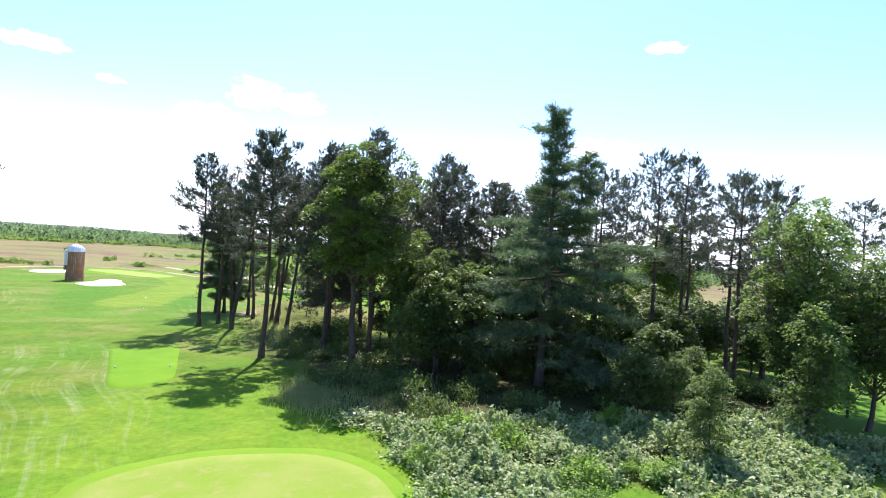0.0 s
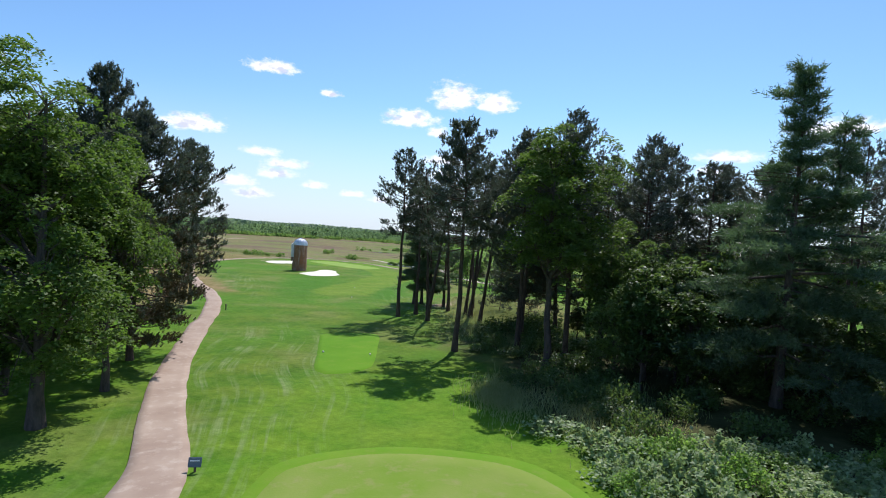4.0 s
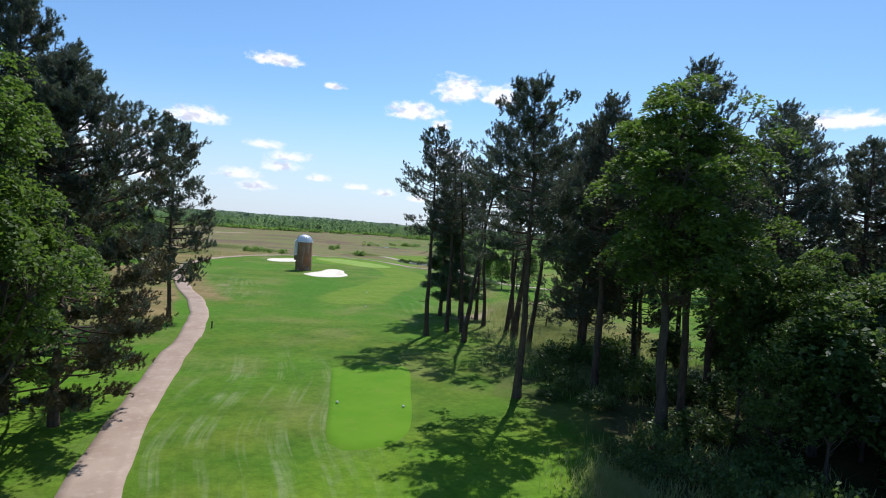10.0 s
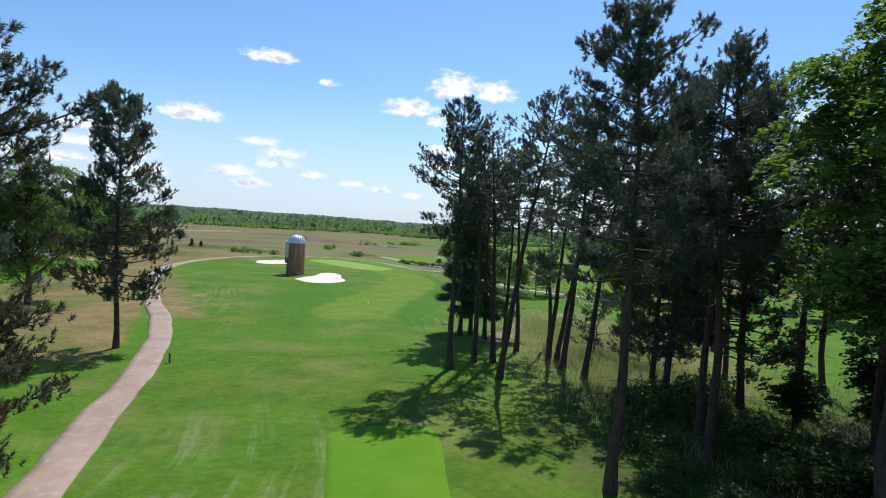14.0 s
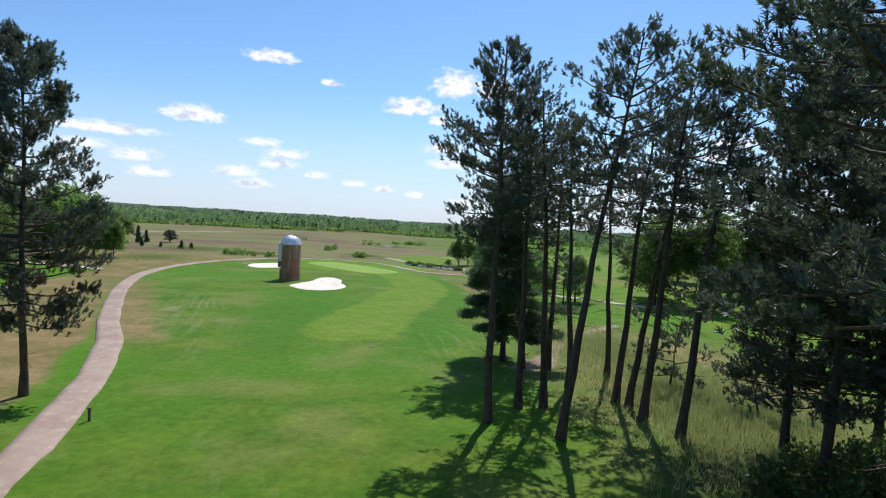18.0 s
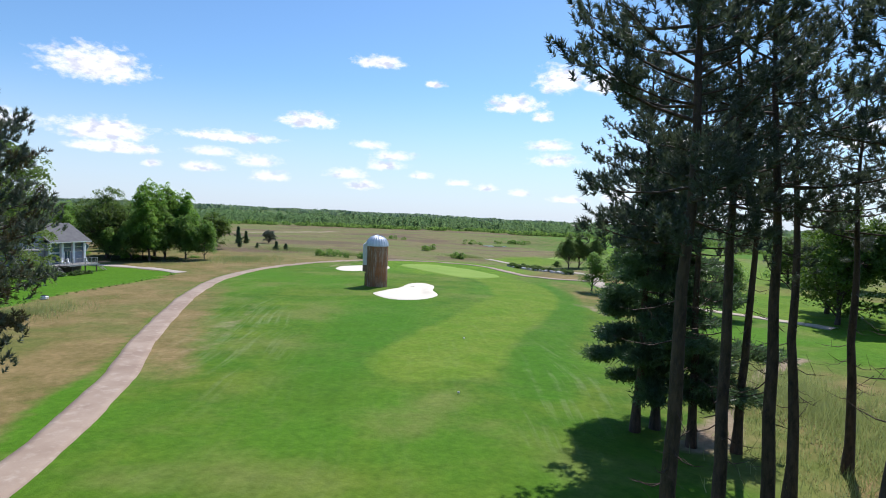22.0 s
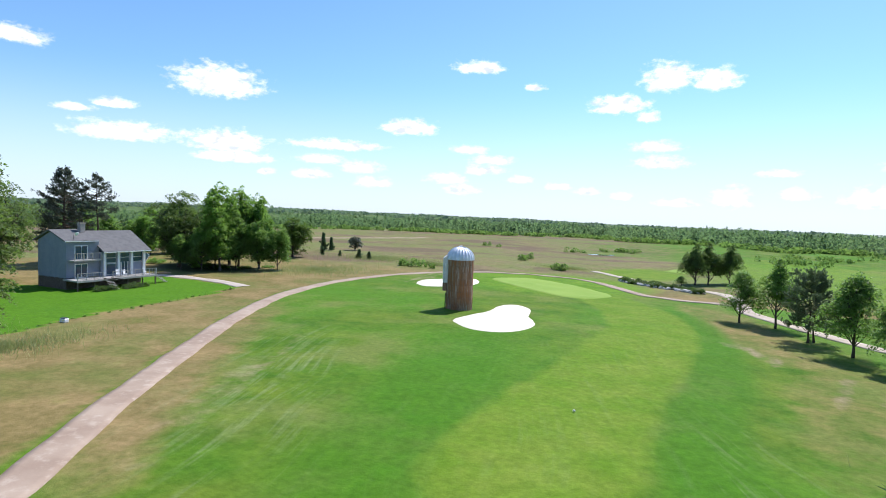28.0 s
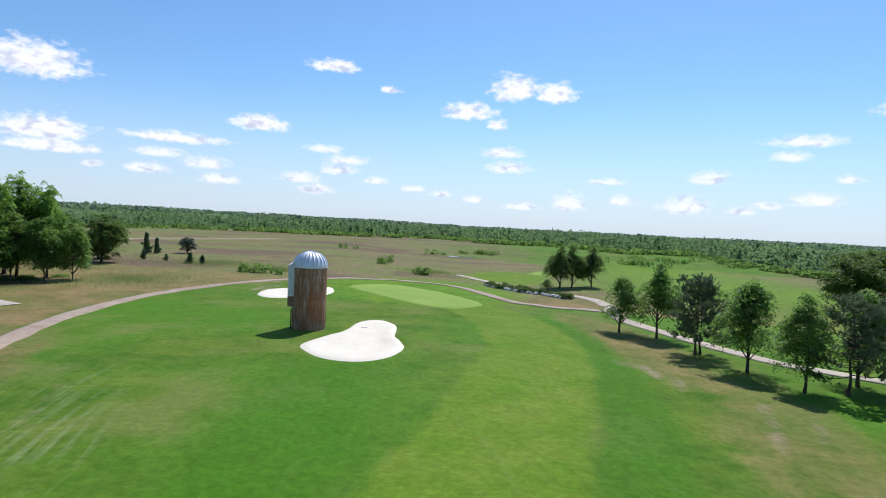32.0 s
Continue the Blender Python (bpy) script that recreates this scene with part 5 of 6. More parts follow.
plant_all(bank_oak, [(0, -50.6, 94.2, 30, 1.0, 1.0)], "round oak standing alone on the dry bank", "tree", "oaks west of the path")
west_pines = [red_pine(81, 19, 0.08, 4.9, browned=0.6, tufts=66, thick=1.75), red_pine(82, 18, 0.20, 3.3, browned=0.35, tufts=44, thick=1.5)]
plant_all(west_pines, [
    (0, -22.4, 46.4, 40, 1.0, 0.98, "red pine with browned lower boughs over the path"), (1, -31.0, 76.4, 0, 1.0, 1.14, "lone red pine beside the cart path"),
    (1, -26.0, 47.6, 80, 1.05, 1.02, "red pine on the west bank"), (1, -30.4, 55.0, 140, 1.0, 1.0, "red pine on the west bank"), (1, -36.0, 61.0, 260, 1.0, 1.0, "red pine on the west bank"),
    (1, -42.6, 66.0, 20, 1.0, 1.0, "red pine on the west bank"), (1, -40.1, 52.0, 310, 1.0, 1.05, "red pine on the west bank"), (1, -50.7, 71.0, 60, 1.0, 1.0, "red pine on the west bank")], "", "tree", "red pines of the west bank")

# the row of young trees east of the fairway, and the trees round the house
young = [broadleaf(91, 7.2, 3.0, 0.16, M_YOUNG_LEAF, "young_tree", 0.19, 270, 34, trunk_r=0.13, cone=0.68), broadleaf(92, 8.0, 2.8, 0.17, M_YOUNG_LEAF, "young_tree", 0.19, 270, 34, trunk_r=0.13, cone=0.72),
         broadleaf(93, 8.3, 3.5, 0.03, M_LATE_OAK, "young_tree", 0.21, 320, 46, trunk_r=0.15, cone=0.35)]
plant_all(young, [
    (0, 0.05, 157.2, 0, 1.0, 0.92), (1, 3.7, 154.8, 40, 1.05, 1.0), (0, 7.6, 140.4, 200, 1.1, 1.02), (1, 9.4, 134.7, 120, 0.9, 1.05), (0, 15.3, 137.8, 300, 1.1, 1.0),
    (2, -2.1, 205.2, 60, 1.0, 1.0, "dense dark tree beside the far green"), (2, 0.5, 207.4, 10, 1.0, 1.02, "dense dark tree beside the far green"), (2, 4.8, 209.0, 90, 0.88, 1.1, "dense dark tree beside the far green"), (0, -4.9, 200.8, 190, 0.5, 0.6)], "young leafy tree beside the cart path", "tree", "young trees east of the fairway", True)
scraggly = [red_pine(94, 5.6, 0.12, 2.6, "scraggly_pine", lean=1.5, tufts=14)]
plant_all(scraggly, [(0, 9.5, 84.0, 40, 1.0, 1.0), (0, 13.0, 79.0, 150, 0.9, 0.85)], "low scraggly pine leaning over the tall grass", "tree", "scraggly pines")
young_pine = [red_pine(95, 7.6, 0.20, 2.2, "young_pine", tufts=26, thick=1.3, needle=M_YOUNG_NEEDLE)]
plant_all(young_pine, [(0, 5.25, 147.0, 0, 1.0, 1.0), (0, 6.0, 147.3, 90, 0.95, 0.98), (0, 12.7, 134.4, 200, 1.15, 0.84)], "young pine in the row beside the path", "tree", "young trees east of the fairway")
round_oaks = [broadleaf(96, 12, 5.2, 0.04, M_OAK, "oak", 0.30, 360, 44, trunk_r=0.25), broadleaf(97, 15.5, 4.4, 0.06, M_MAPLE, "maple", 0.29, 480, 50, trunk_r=0.22),
              broadleaf(101, 14.6, 6.6, 0.13, M_LATE_OAK, "oak", 0.27, 520, 46, trunk_r=0.34), broadleaf(102, 9.0, 3.3, 0.10, M_YOUNG_LEAF, "small_maple", 0.25, 320, 36, trunk_r=0.1)]
plant_all(round_oaks, [
    (2, -96.0, 161.5, 30, 1.0, 1.0, "broad dark oak with a forked trunk beside the house"),
    (1, -85.5, 160.4, 0, 1.0, 1.03, "tall bright maple beside the house"), (1, -87.5, 168.0, 140, 0.92, 1.1, "tall bright maple beside the house"), (1, -83.2, 168.6, 260, 0.72, 1.28, "slender bright maple beside the house"),
    (3, -89.6, 164.0, 200, 1.2, 1.1, "small leafy maple in the shade of the oak"), (2, -91.5, 170.0, 250, 0.8, 1.1, "broad dark oak behind the maples"), (3, -84.6, 163.6, 300, 1.1, 1.0, "small leafy maple under the tall ones"), (3, -97.6, 168.6, 40, 1.2, 1.0, "small leafy maple behind the oak"), (3, -92.4, 158.2, 140, 0.85, 0.85, "small leafy maple in the shade of the oak"),
    (3, -81.0, 165.6, 80, 1.0, 1.03, "small leafy maple at the meadow's edge"), (3, -78.3, 168.0, 200, 0.9, 1.05, "small leafy maple at the meadow's edge"), (3, -88.6, 159.0, 20, 0.9, 1.0, "small leafy maple in the shade of the oak"),
    (0, -93.4, 194.6, 100, 0.98, 0.80, "dark rounded oak at the meadow's edge"), (0, -99.6, 202, 10, 0.85, 0.72, "dark rounded oak at the meadow's edge"),
    (0, -107.5, 178.0, 70, 0.9, 0.72, "leafy oak behind the house"), (3, -101.5, 180.0, 190, 1.0, 0.85, "leafy tree behind the oak"), (3, -113.0, 186.0, 30, 1.1, 0.9, "leafy tree behind the house"), (3, -121.0, 178.0, 130, 1.1, 0.9, "leafy tree behind the house"),
    (0, 40.5, 184.0, 0, 1.1, 0.72, "dark rounded oak beyond the second fairway"), (0, 49.0, 178.0, 60, 1.2, 0.8, "dark rounded oak beyond the second fairway"), (0, 48.0, 190.0, 130, 1.1, 0.75, "dark rounded oak beyond the second fairway"),
    (0, 46.1, 152.0, 200, 1.3, 1.0, "dark rounded oak beyond the second fairway"), (0, 53.1, 136.0, 20, 1.3, 1.05, "dark rounded oak beyond the second fairway"), (0, 57.0, 120.0, 80, 1.2, 1.0, "dark rounded oak beyond the second fairway"),
    (0, 59.0, 104.0, 170, 1.3, 1.0, "dark rounded oak beyond the second fairway"), (0, 63.0, 88.0, 240, 1.3, 1.0, "dark rounded oak beyond the second fairway"), (0, 63.0, 73.0, 300, 1.3, 1.1, "dark rounded oak beyond the second fairway"),
    (0, 28.0, 136.5, 50, 1.1, 1.1, "dark rounded oak beyond the second fairway"), (0, 35.0, 134.0, 250, 1.2, 1.1, "dark rounded oak beyond the second fairway"), (0, 43.0, 131.0, 150, 1.25, 1.08, "dark rounded oak beyond the second fairway"), (0, 31.0, 146.0, 10, 1.15, 1.05, "dark rounded oak beyond the second fairway"),
    (3, -118.0, 158.0, 20, 1.2, 1.0, "leafy tree behind the house"), (3, -124.0, 168.0, 250, 1.2, 0.9, "leafy tree behind the house"),
    (2, -100.9, 131.0, 20, 0.95, 1.06, "dark leafy oak beside the house"), (0, -122.0, 184.0, 10, 1.0, 0.85, "leafy oak behind the house"), (1, -131.0, 188.0, 100, 1.0, 0.72, "leafy tree behind the house"), (3, -112.0, 194.0, 60, 1.3, 1.0, "leafy tree behind the house"), (0, -106.0, 199.0, 190, 0.95, 0.8, "leafy oak behind the house"), (1, -117.0, 172.0, 300, 0.85, 0.72, "leafy tree behind the house"), (0, -99.1, 125.0, 20, 1.0, 0.95, "leafy oak beside the lawn"), (0, -107.0, 116.0, 120, 1.1, 1.0, "leafy oak beside the lawn"), (1, -121.0, 130.0, 220, 1.1, 1.0, "leafy oak beside the lawn")], "", "tree", "broad-leaved trees of the meadow's edge", True)
hedge = [bush(69, 2.6, 2.2, M_MAPLE, "tall_shrub", 0.3, 60, 26)]
plant_all(hedge, [(0, -91.4, 162.4, 20, 0.75, 0.7), (0, -88.2, 164.0, 110, 0.8, 0.6), (0, -84.6, 166.4, 300, 0.8, 0.5), (0, -82.2, 170.2, 260, 0.7, 0.5), (0, -98.5, 168.0, 190, 0.9, 0.8), (0, -104.5, 164.0, 20, 1.0, 0.8)], "dark leafy shrub under the trees beside the house", "shrub", "shrubs beside the house")
house_pines = [red_pine(98, 18, 0.22, 3.6, "tall_pine", tufts=46, thick=1.3), red_pine(103, 17.5, 0.5, 2.6, "tall_pine", tufts=30, thick=1.0)]
plant_all(house_pines, [(0, -112.9, 150.7, 0, 1.15, 0.86), (1, -108.7, 154.2, 120, 1.1, 0.88), (0, -117.0, 154.0, 220, 1.05, 0.72)], "tall dark pine behind the house", "tree", "pines behind the house", True)
spruces = [white_pine(99, 3.2, 0.05, 1.1, "young_spruce", 0.1, 0.4, 0.07)]
plant_all(spruces, [(0, -79.0, 201.7, 0, 0.7, 1.0), (0, -76.3, 202.1, 90, 0.8, 1.0), (0, -86.5, 205.5, 30, 0.65, 1.0), (0, -92.0, 206.0, 60, 0.8, 1.1), (0, -99.4, 222.4, 200, 1.1, 1.5), (0, -101.2, 221.0, 200, 1.3, 1.7)], "small dark spruce in the brown meadow", "tree", "spruces in the meadow")
meadow_pine = [broadleaf(100, 4.6, 3.2, 0.1, M_NEEDLE, "scrub_pine", 0.4, 60, 40, trunk_r=0.14)]
plant_all(meadow_pine, [(0, -95.0, 228.7, 0, 0.9, 1.0)], "low spreading pine alone in the meadow", "tree", "")


# ---- the silo beside the green ----
SX, SY, SR, SH = -33.8, 144.9, 1.68, 6.5
silo = thing("silo", pose(SX, SY, gz(SX, SY) - 0.15), "short concrete stave silo, rust stained, with a domed metal cap", "silo")


def drum(radius, z0, z1, sides=48, closed=True):
    bm = bmesh.new()
    m = Matrix.Translation((0, 0, (z0 + z1) / 2))
    bmesh.ops.create_cone(bm, cap_ends=closed, segments=sides, radius1=radius, radius2=radius, depth=z1 - z0, matrix=m)
    return bm


part("core_wall", drum(SR - 0.05, -0.2, SH), M_JOINT, silo)
AROUND, COURSES = 32, 8
stave_h = SH / COURSES
w = 2 * math.pi * SR / AROUND
bm = box(bmesh.new(), 0, 0, 0, w * 0.95, 0.09, stave_h * 0.985, 0.012)
stave_mesh = bpy.data.meshes.new("stave")
bm.to_mesh(stave_mesh)
bm.free()
stave_mesh.materials.append(M_STAVE)
rng = np.random.default_rng(3)
for i in range(AROUND):
    for j in range(COURSES):
        a = 2 * math.pi * (i + 0.5 * (j % 2)) / AROUND
        ob = new("stave", stave_mesh)
        ob.parent = silo
        r = SR - 0.03 + rng.normal() * 0.008
        ob.matrix_basis = pose(math.cos(a) * r, math.sin(a) * r, stave_h * (j + 0.5), 0, 0, math.degrees(a) + 90)
for j in range(COURSES + 1):
    bm = bmesh.new()
    ring = Soup()
    a = np.linspace(0, 2 * math.pi, 49)
    z = min(SH - 0.05, 0.12 + stave_h * j * 0.985)
    ring.tube(np.stack([np.cos(a) * (SR + 0.03), np.sin(a) * (SR + 0.03), np.full(49, z)], 1), np.full(49, 0.011), 5)
    bm.free()
    part("hoop", ring.mesh("hoop", [M_RUST]), None, silo, "rusty steel hoop")
# the dome: ribbed metal gores
gores, rise = 24, 1.6
for g in range(gores):
    s = Soup()
    a0, a1 = 2 * math.pi * g / gores, 2 * math.pi * (g + 1) / gores
    rows_v = []
    for k in range(9):
        t = k / 8 * math.pi / 2 * 0.97
        rr, z = (SR + 0.07) * math.cos(t), SH + rise * math.sin(t)
        rows_v.append([[math.cos(a0 + (a1 - a0) * u) * (rr + b), math.sin(a0 + (a1 - a0) * u) * (rr + b), z + b * 0.6] for u, b in ((0, 0.045), (0.1, 0.0), (0.5, 0.012), (0.9, 0.0), (1, 0.045))])
    v = np.array(rows_v).reshape(-1, 3)
    i, j = np.meshgrid(np.arange(8), np.arange(4), indexing="ij")
    q = i * 5 + j
    s.add(v, quad=np.stack([q, q + 1, q + 6, q + 5], -1).reshape(-1, 4))
    part("dome_panel", s.mesh("dome_panel", [M_DOME], False), None, silo, "ribbed grey metal dome panel" if g == 0 else "")
part("dome_cap", drum(0.2, SH + rise - 0.06, SH + rise + 0.1, 16), M_DOME, silo)
part("dome_rim", drum(SR + 0.085, SH - 0.06, SH + 0.05, 48), M_DOME, silo)
# the chute: a half-round covered ladder shaft on the west side
CH = 208
bm = bmesh.new()
chute_turn = Matrix.Rotation(radians(CH), 4, "Z")
section = [(0.0, 0.42), (0.42, 0.42), (0.62, 0.2), (0.62, -0.2), (0.42, -0.42), (0.0, -0.42)]


def chute(z0, z1, slope=0.0):
    bm = bmesh.new()
    rings_v = []
    for z, cut in ((z0, 0.0), (z1, slope)):
        rings_v.append([bm.verts.new(chute_turn @ Vector((SR - 0.12 + x, y, z - cut * x))) for x, y in section])
    for i in range(len(section)):
        k = (i + 1) % len(section)
        bm.faces.new([rings_v[0][i], rings_v[0][k], rings_v[1][k], rings_v[1][i]])
    bm.faces.new(rings_v[1])
    bm.faces.new(rings_v[0][::-1])
    bmesh.ops.recalc_face_normals(bm, faces=bm.faces[:])
    return bm


part("chute", chute(3.5, 7.05, 0.7), M_CHUTE, silo, "pale painted metal chute")
part("chute_foot", chute(2.45, 3.498), M_RUST, silo, "rusty lower end of the chute")
bm = bmesh.new()
for s in (-0.2, 0.2):
    box(bm, 0, 0, 0, 0.05, 0.05, 2.3)
    bmesh.ops.translate(bm, verts=bm.verts[-8:], vec=chute_turn @ Vector((SR + 0.12, s, 1.05)))
for k in range(6):
    box(bm, 0, 0, 0, 0.04, 0.4, 0.03, rot=chute_turn)
    bmesh.ops.translate(bm, verts=bm.verts[-8:], vec=chute_turn @ Vector((SR + 0.12, 0, 0.25 + 0.34 * k)))
part("ladder", bm, M_BLACK, silo)


# ---- the house on the west bank ----
HX, HY, HT = -84.0, 130.3, 84.0
HZ = gz(-84, 134) - 0.2
house = thing("house", pose(HX, HY, HZ, 0, 0, HT) @ Matrix.Diagonal((0.87, 0.87, 0.93, 1)), "blue-grey clapboard house with a deck, white columns and a dark roof", "house")
# local axes: x along the front, -y out of the front; ground at 0.2, deck at 1.7


def house_box(name, *args, mat=M_SIDING, label="", bevel=0.0):
    return part(name, boxed(*args, bevel=bevel), mat, house, label)


D = 1.75
house_box("wall", 2.6, 4.4, 0.9, 5.2, 7.4, 1.9, label="dark basement wall", mat=M_DARK_WOOD)
house_box("wall", 2.6, 4.45, D + 2.7, 5.2, 7.3, 5.4)
house_box("wall", 9.0, 4.2, D + 1.85, 7.6, 8.0, 3.7)
house_box("wall", 9.0, 4.4, 0.9, 7.4, 7.2, 1.9, mat=M_DARK_WOOD)
for k in range(24):
    house_box("clapboard", -0.02, 4.45, D + 0.2 + 0.215 * k, 0.05, 7.28, 0.03)
for k in range(24):
    house_box("clapboard", 2.6, 0.79, D + 0.2 + 0.215 * k, 5.16, 0.05, 0.03)


def roof_slab(name, pts, thick, mat, label=""):
    bm = bmesh.new()
    low = [bm.verts.new(p) for p in pts]
    high = [bm.verts.new((p[0], p[1], p[2] + thick)) for p in pts]
    n = len(pts)
    bm.faces.new(low[::-1])
    bm.faces.new(high)
    for i in range(n):
        bm.faces.new([low[i], low[(i + 1) % n], high[(i + 1) % n], high[i]])
    bmesh.ops.recalc_face_normals(bm, faces=bm.faces[:])
    return part(name, bm, mat, house, label)


RZ = D + 6.6
roof_slab("roof", [(4.9, -0.9, D + 3.65), (13.4, -0.9, D + 3.65), (13.4, 4.6, RZ), (4.9, 4.6, RZ)], 0.2, M_SHINGLE, "dark grey shingle roof slope")
roof_slab("roof", [(-0.4, 0.4, D + 5.35), (4.9, 0.4, D + 5.35), (4.9, 4.6, RZ + 0.25), (-0.4, 4.6, RZ + 0.25)], 0.2, M_SHINGLE)
roof_slab("roof", [(-0.4, 4.6, RZ + 0.25), (4.9, 4.6, RZ + 0.25), (4.9, 8.9, D + 5.2), (-0.4, 8.9, D + 5.2)], 0.2, M_SHINGLE)
roof_slab("roof", [(4.9, 4.6, RZ), (13.4, 4.6, RZ), (13.4, 9.0, D + 4.2), (4.9, 9.0, D + 4.2)], 0.2, M_SHINGLE)
bm = bmesh.new()
tri = [bm.verts.new(p) for p in ((0, 0.85, D + 5.4), (0, 8.05, D + 5.4), (0, 4.6, RZ + 0.2))]
tri2 = [bm.verts.new((p.co.x + 0.1, p.co.y, p.co.z)) for p in tri]
bm.faces.new(tri)
bm.faces.new(tri2[::-1])
for i in range(3):
    bm.faces.new([tri[i], tri[(i + 1) % 3], tri2[(i + 1) % 3], tri2[i]])
bmesh.ops.recalc_face_normals(bm, faces=bm.faces[:])
part("gable", bm, M_SIDING, house)
bm = bmesh.new()
tri = [bm.verts.new(p) for p in ((12.75, 0.25, D + 3.7), (12.75, 8.15, D + 3.7), (12.75, 4.6, RZ))]
tri2 = [bm.verts.new((p.co.x + 0.1, p.co.y, p.co.z)) for p in tri]
bm.faces.new(tri)
bm.faces.new(tri2[::-1])
for i in range(3):
    bm.faces.new([tri[i], tri[(i + 1) % 3], tri2[(i + 1) % 3], tri2[i]])
bmesh.ops.recalc_face_normals(bm, faces=bm.faces[:])
part("gable", bm, M_SIDING, house)
house_box("fascia", 9.15, -0.93, D + 3.72, 8.5, 0.06, 0.14, mat=M_TRIM)
house_box("fascia", 2.25, 0.36, D + 5.42, 5.3, 0.06, 0.13, mat=M_TRIM)
house_box("chimney", 4.1, 3.6, RZ + 0.5, 0.8, 0.8, 1.7, mat=M_BRICK, bevel=0.03, label="square masonry chimney")
house_box("chimney_cap", 4.1, 3.6, RZ + 1.4, 0.95, 0.95, 0.12, mat=M_CONCRETE)
for k in (-0.18, 0.18):
    house_box("chimney_pot", 4.1 + k, 3.6, RZ + 1.6, 0.2, 0.2, 0.3, mat=M_BLACK)
for x in (5.6, 8.0, 10.3, 12.6):
    house_box("column", x, -0.02, D + 1.85, 0.42, 0.36, 3.66, mat=M_TRIM, bevel=0.03, label="square white porch column")


def window(x, z, wide, tall, y, bars=1):
    f = house_box("window", x, y, z, wide + 0.12, 0.10, tall + 0.12, mat=M_TRIM)
    part("pane", boxed(x, y - 0.052, z, wide, 0.03, tall), M_PANE, f, "dark reflecting glass")
    for k in range(bars):
        part("sash_bar", boxed(x, y - 0.075, z - tall / 2 + tall * (k + 1) / (bars + 1), wide, 0.03, 0.06), M_TRIM, f)
    return f


for x in (6.8, 9.15, 11.45):
    window(x, D + 2.78, 1.6, 1.45, 0.16)
for x in (6.8, 11.45):
    window(x, D + 1.05, 1.6, 1.55, 0.16, 0)


def door(x, z0, y, wide, tall):
    f = house_box("door", x, y, z0 + tall / 2, wide + 0.12, 0.1, tall + 0.06, mat=M_TRIM)
    part("pane", boxed(x - wide / 4, y - 0.052, z0 + tall / 2, wide / 2 - 0.08, 0.03, tall - 0.15), M_PANE, f)
    part("pane", boxed(x + wide / 4, y - 0.052, z0 + tall / 2, wide / 2 - 0.08, 0.03, tall - 0.15), M_PANE, f)
    part("handle", boxed(x + 0.05, y - 0.1, z0 + 1.0, 0.03, 0.05, 0.2), M_BLACK, f)


door(9.15, D + 0.02, 0.16, 1.1, 2.1)
door(2.3, D + 0.02, 0.74, 1.9, 2.05)
door(2.3, D + 2.72, 0.74, 1.9, 2.05)
house_box("deck", 6.3, -1.0, D - 0.1, 13.6, 3.6, 0.2, mat=M_DECK, label="weathered grey timber deck")
house_box("deck_beam", 6.3, -2.83, D - 0.18, 13.6, 0.06, 0.22, mat=M_DECK)
house_box("balcony", 2.6, 0.1, D + 2.62, 4.4, 1.4, 0.16, mat=M_DECK, label="timber balcony over the deck")
for x in (-0.3, 2.4, 5.1, 7.8, 10.5, 12.9):
    house_box("deck_post", x, -2.6, (D - 0.2) / 2 - 0.1, 0.16, 0.16, D + 0.05, mat=M_DARK_WOOD)


def railing(x0, x1, y, z):
    r = part("railing", boxed((x0 + x1) / 2, y, z + 0.98, x1 - x0, 0.09, 0.07), M_DECK, house, "weathered timber railing")
    part("lower_rail", boxed((x0 + x1) / 2, y, z + 0.12, x1 - x0, 0.05, 0.06), M_DECK, r)
    n = max(2, int((x1 - x0) / 1.3))
    for k in range(n + 1):
        part("post", boxed(x0 + (x1 - x0) * k / n, y, z + 0.5, 0.09, 0.09, 1.0), M_DECK, r)
    n = max(4, int((x1 - x0) / 0.28))
    bal = boxed(0, 0, 0, 0.035, 0.035, 0.86)
    me = bpy.data.meshes.new("baluster")
    bal.to_mesh(me)
    bal.free()
    me.materials.append(M_DECK)
    for k in range(n):
        ob = new("baluster", me)
        ob.parent = r
        ob.location = (x0 + (x1 - x0) * (k + 0.5) / n, y, z + 0.55)


railing(-0.4, 3.6, -2.72, D)
railing(5.2, 13.0, -2.72, D)
railing(0.5, 4.7, -0.55, D + 2.7)
for x in (4.4, 13.6):
    for k in range(8):
        house_box("stair_tread", x + (0 if x < 10 else k * 0.28), -2.95 - (k * 0.28 if x < 10 else -1.0), D - 0.2 * (k + 1), 1.1 if x < 10 else 0.3, 0.3 if x < 10 else 1.1, 0.05, mat=M_DECK)
    for s in (-0.58, 0.58):
        rot = Matrix.Rotation(radians(35.5), 4, "X") if x < 10 else Matrix.Rotation(radians(35.5), 4, "Y")
        if x < 10:
            house_box("stair_rail", x + s, -4.0, D + 0.02, 0.09, 2.9, 0.16, mat=M_DARK_WOOD)
            house.children[-1].matrix_basis = Matrix.Translation((x + s, -4.0, D + 0.02)) @ rot @ Matrix.Translation((-x - s, 4.0, -D - 0.02))
        else:
            house_box("stair_rail", x + 1.0, -1.95 + s, D + 0.02, 2.9, 0.09, 0.16, mat=M_DARK_WOOD)
            house.children[-1].matrix_basis = Matrix.Translation((x + 1.0, -1.95 + s, D + 0.02)) @ rot @ Matrix.Translation((-x - 1.0, 1.95 - s, -D - 0.02))
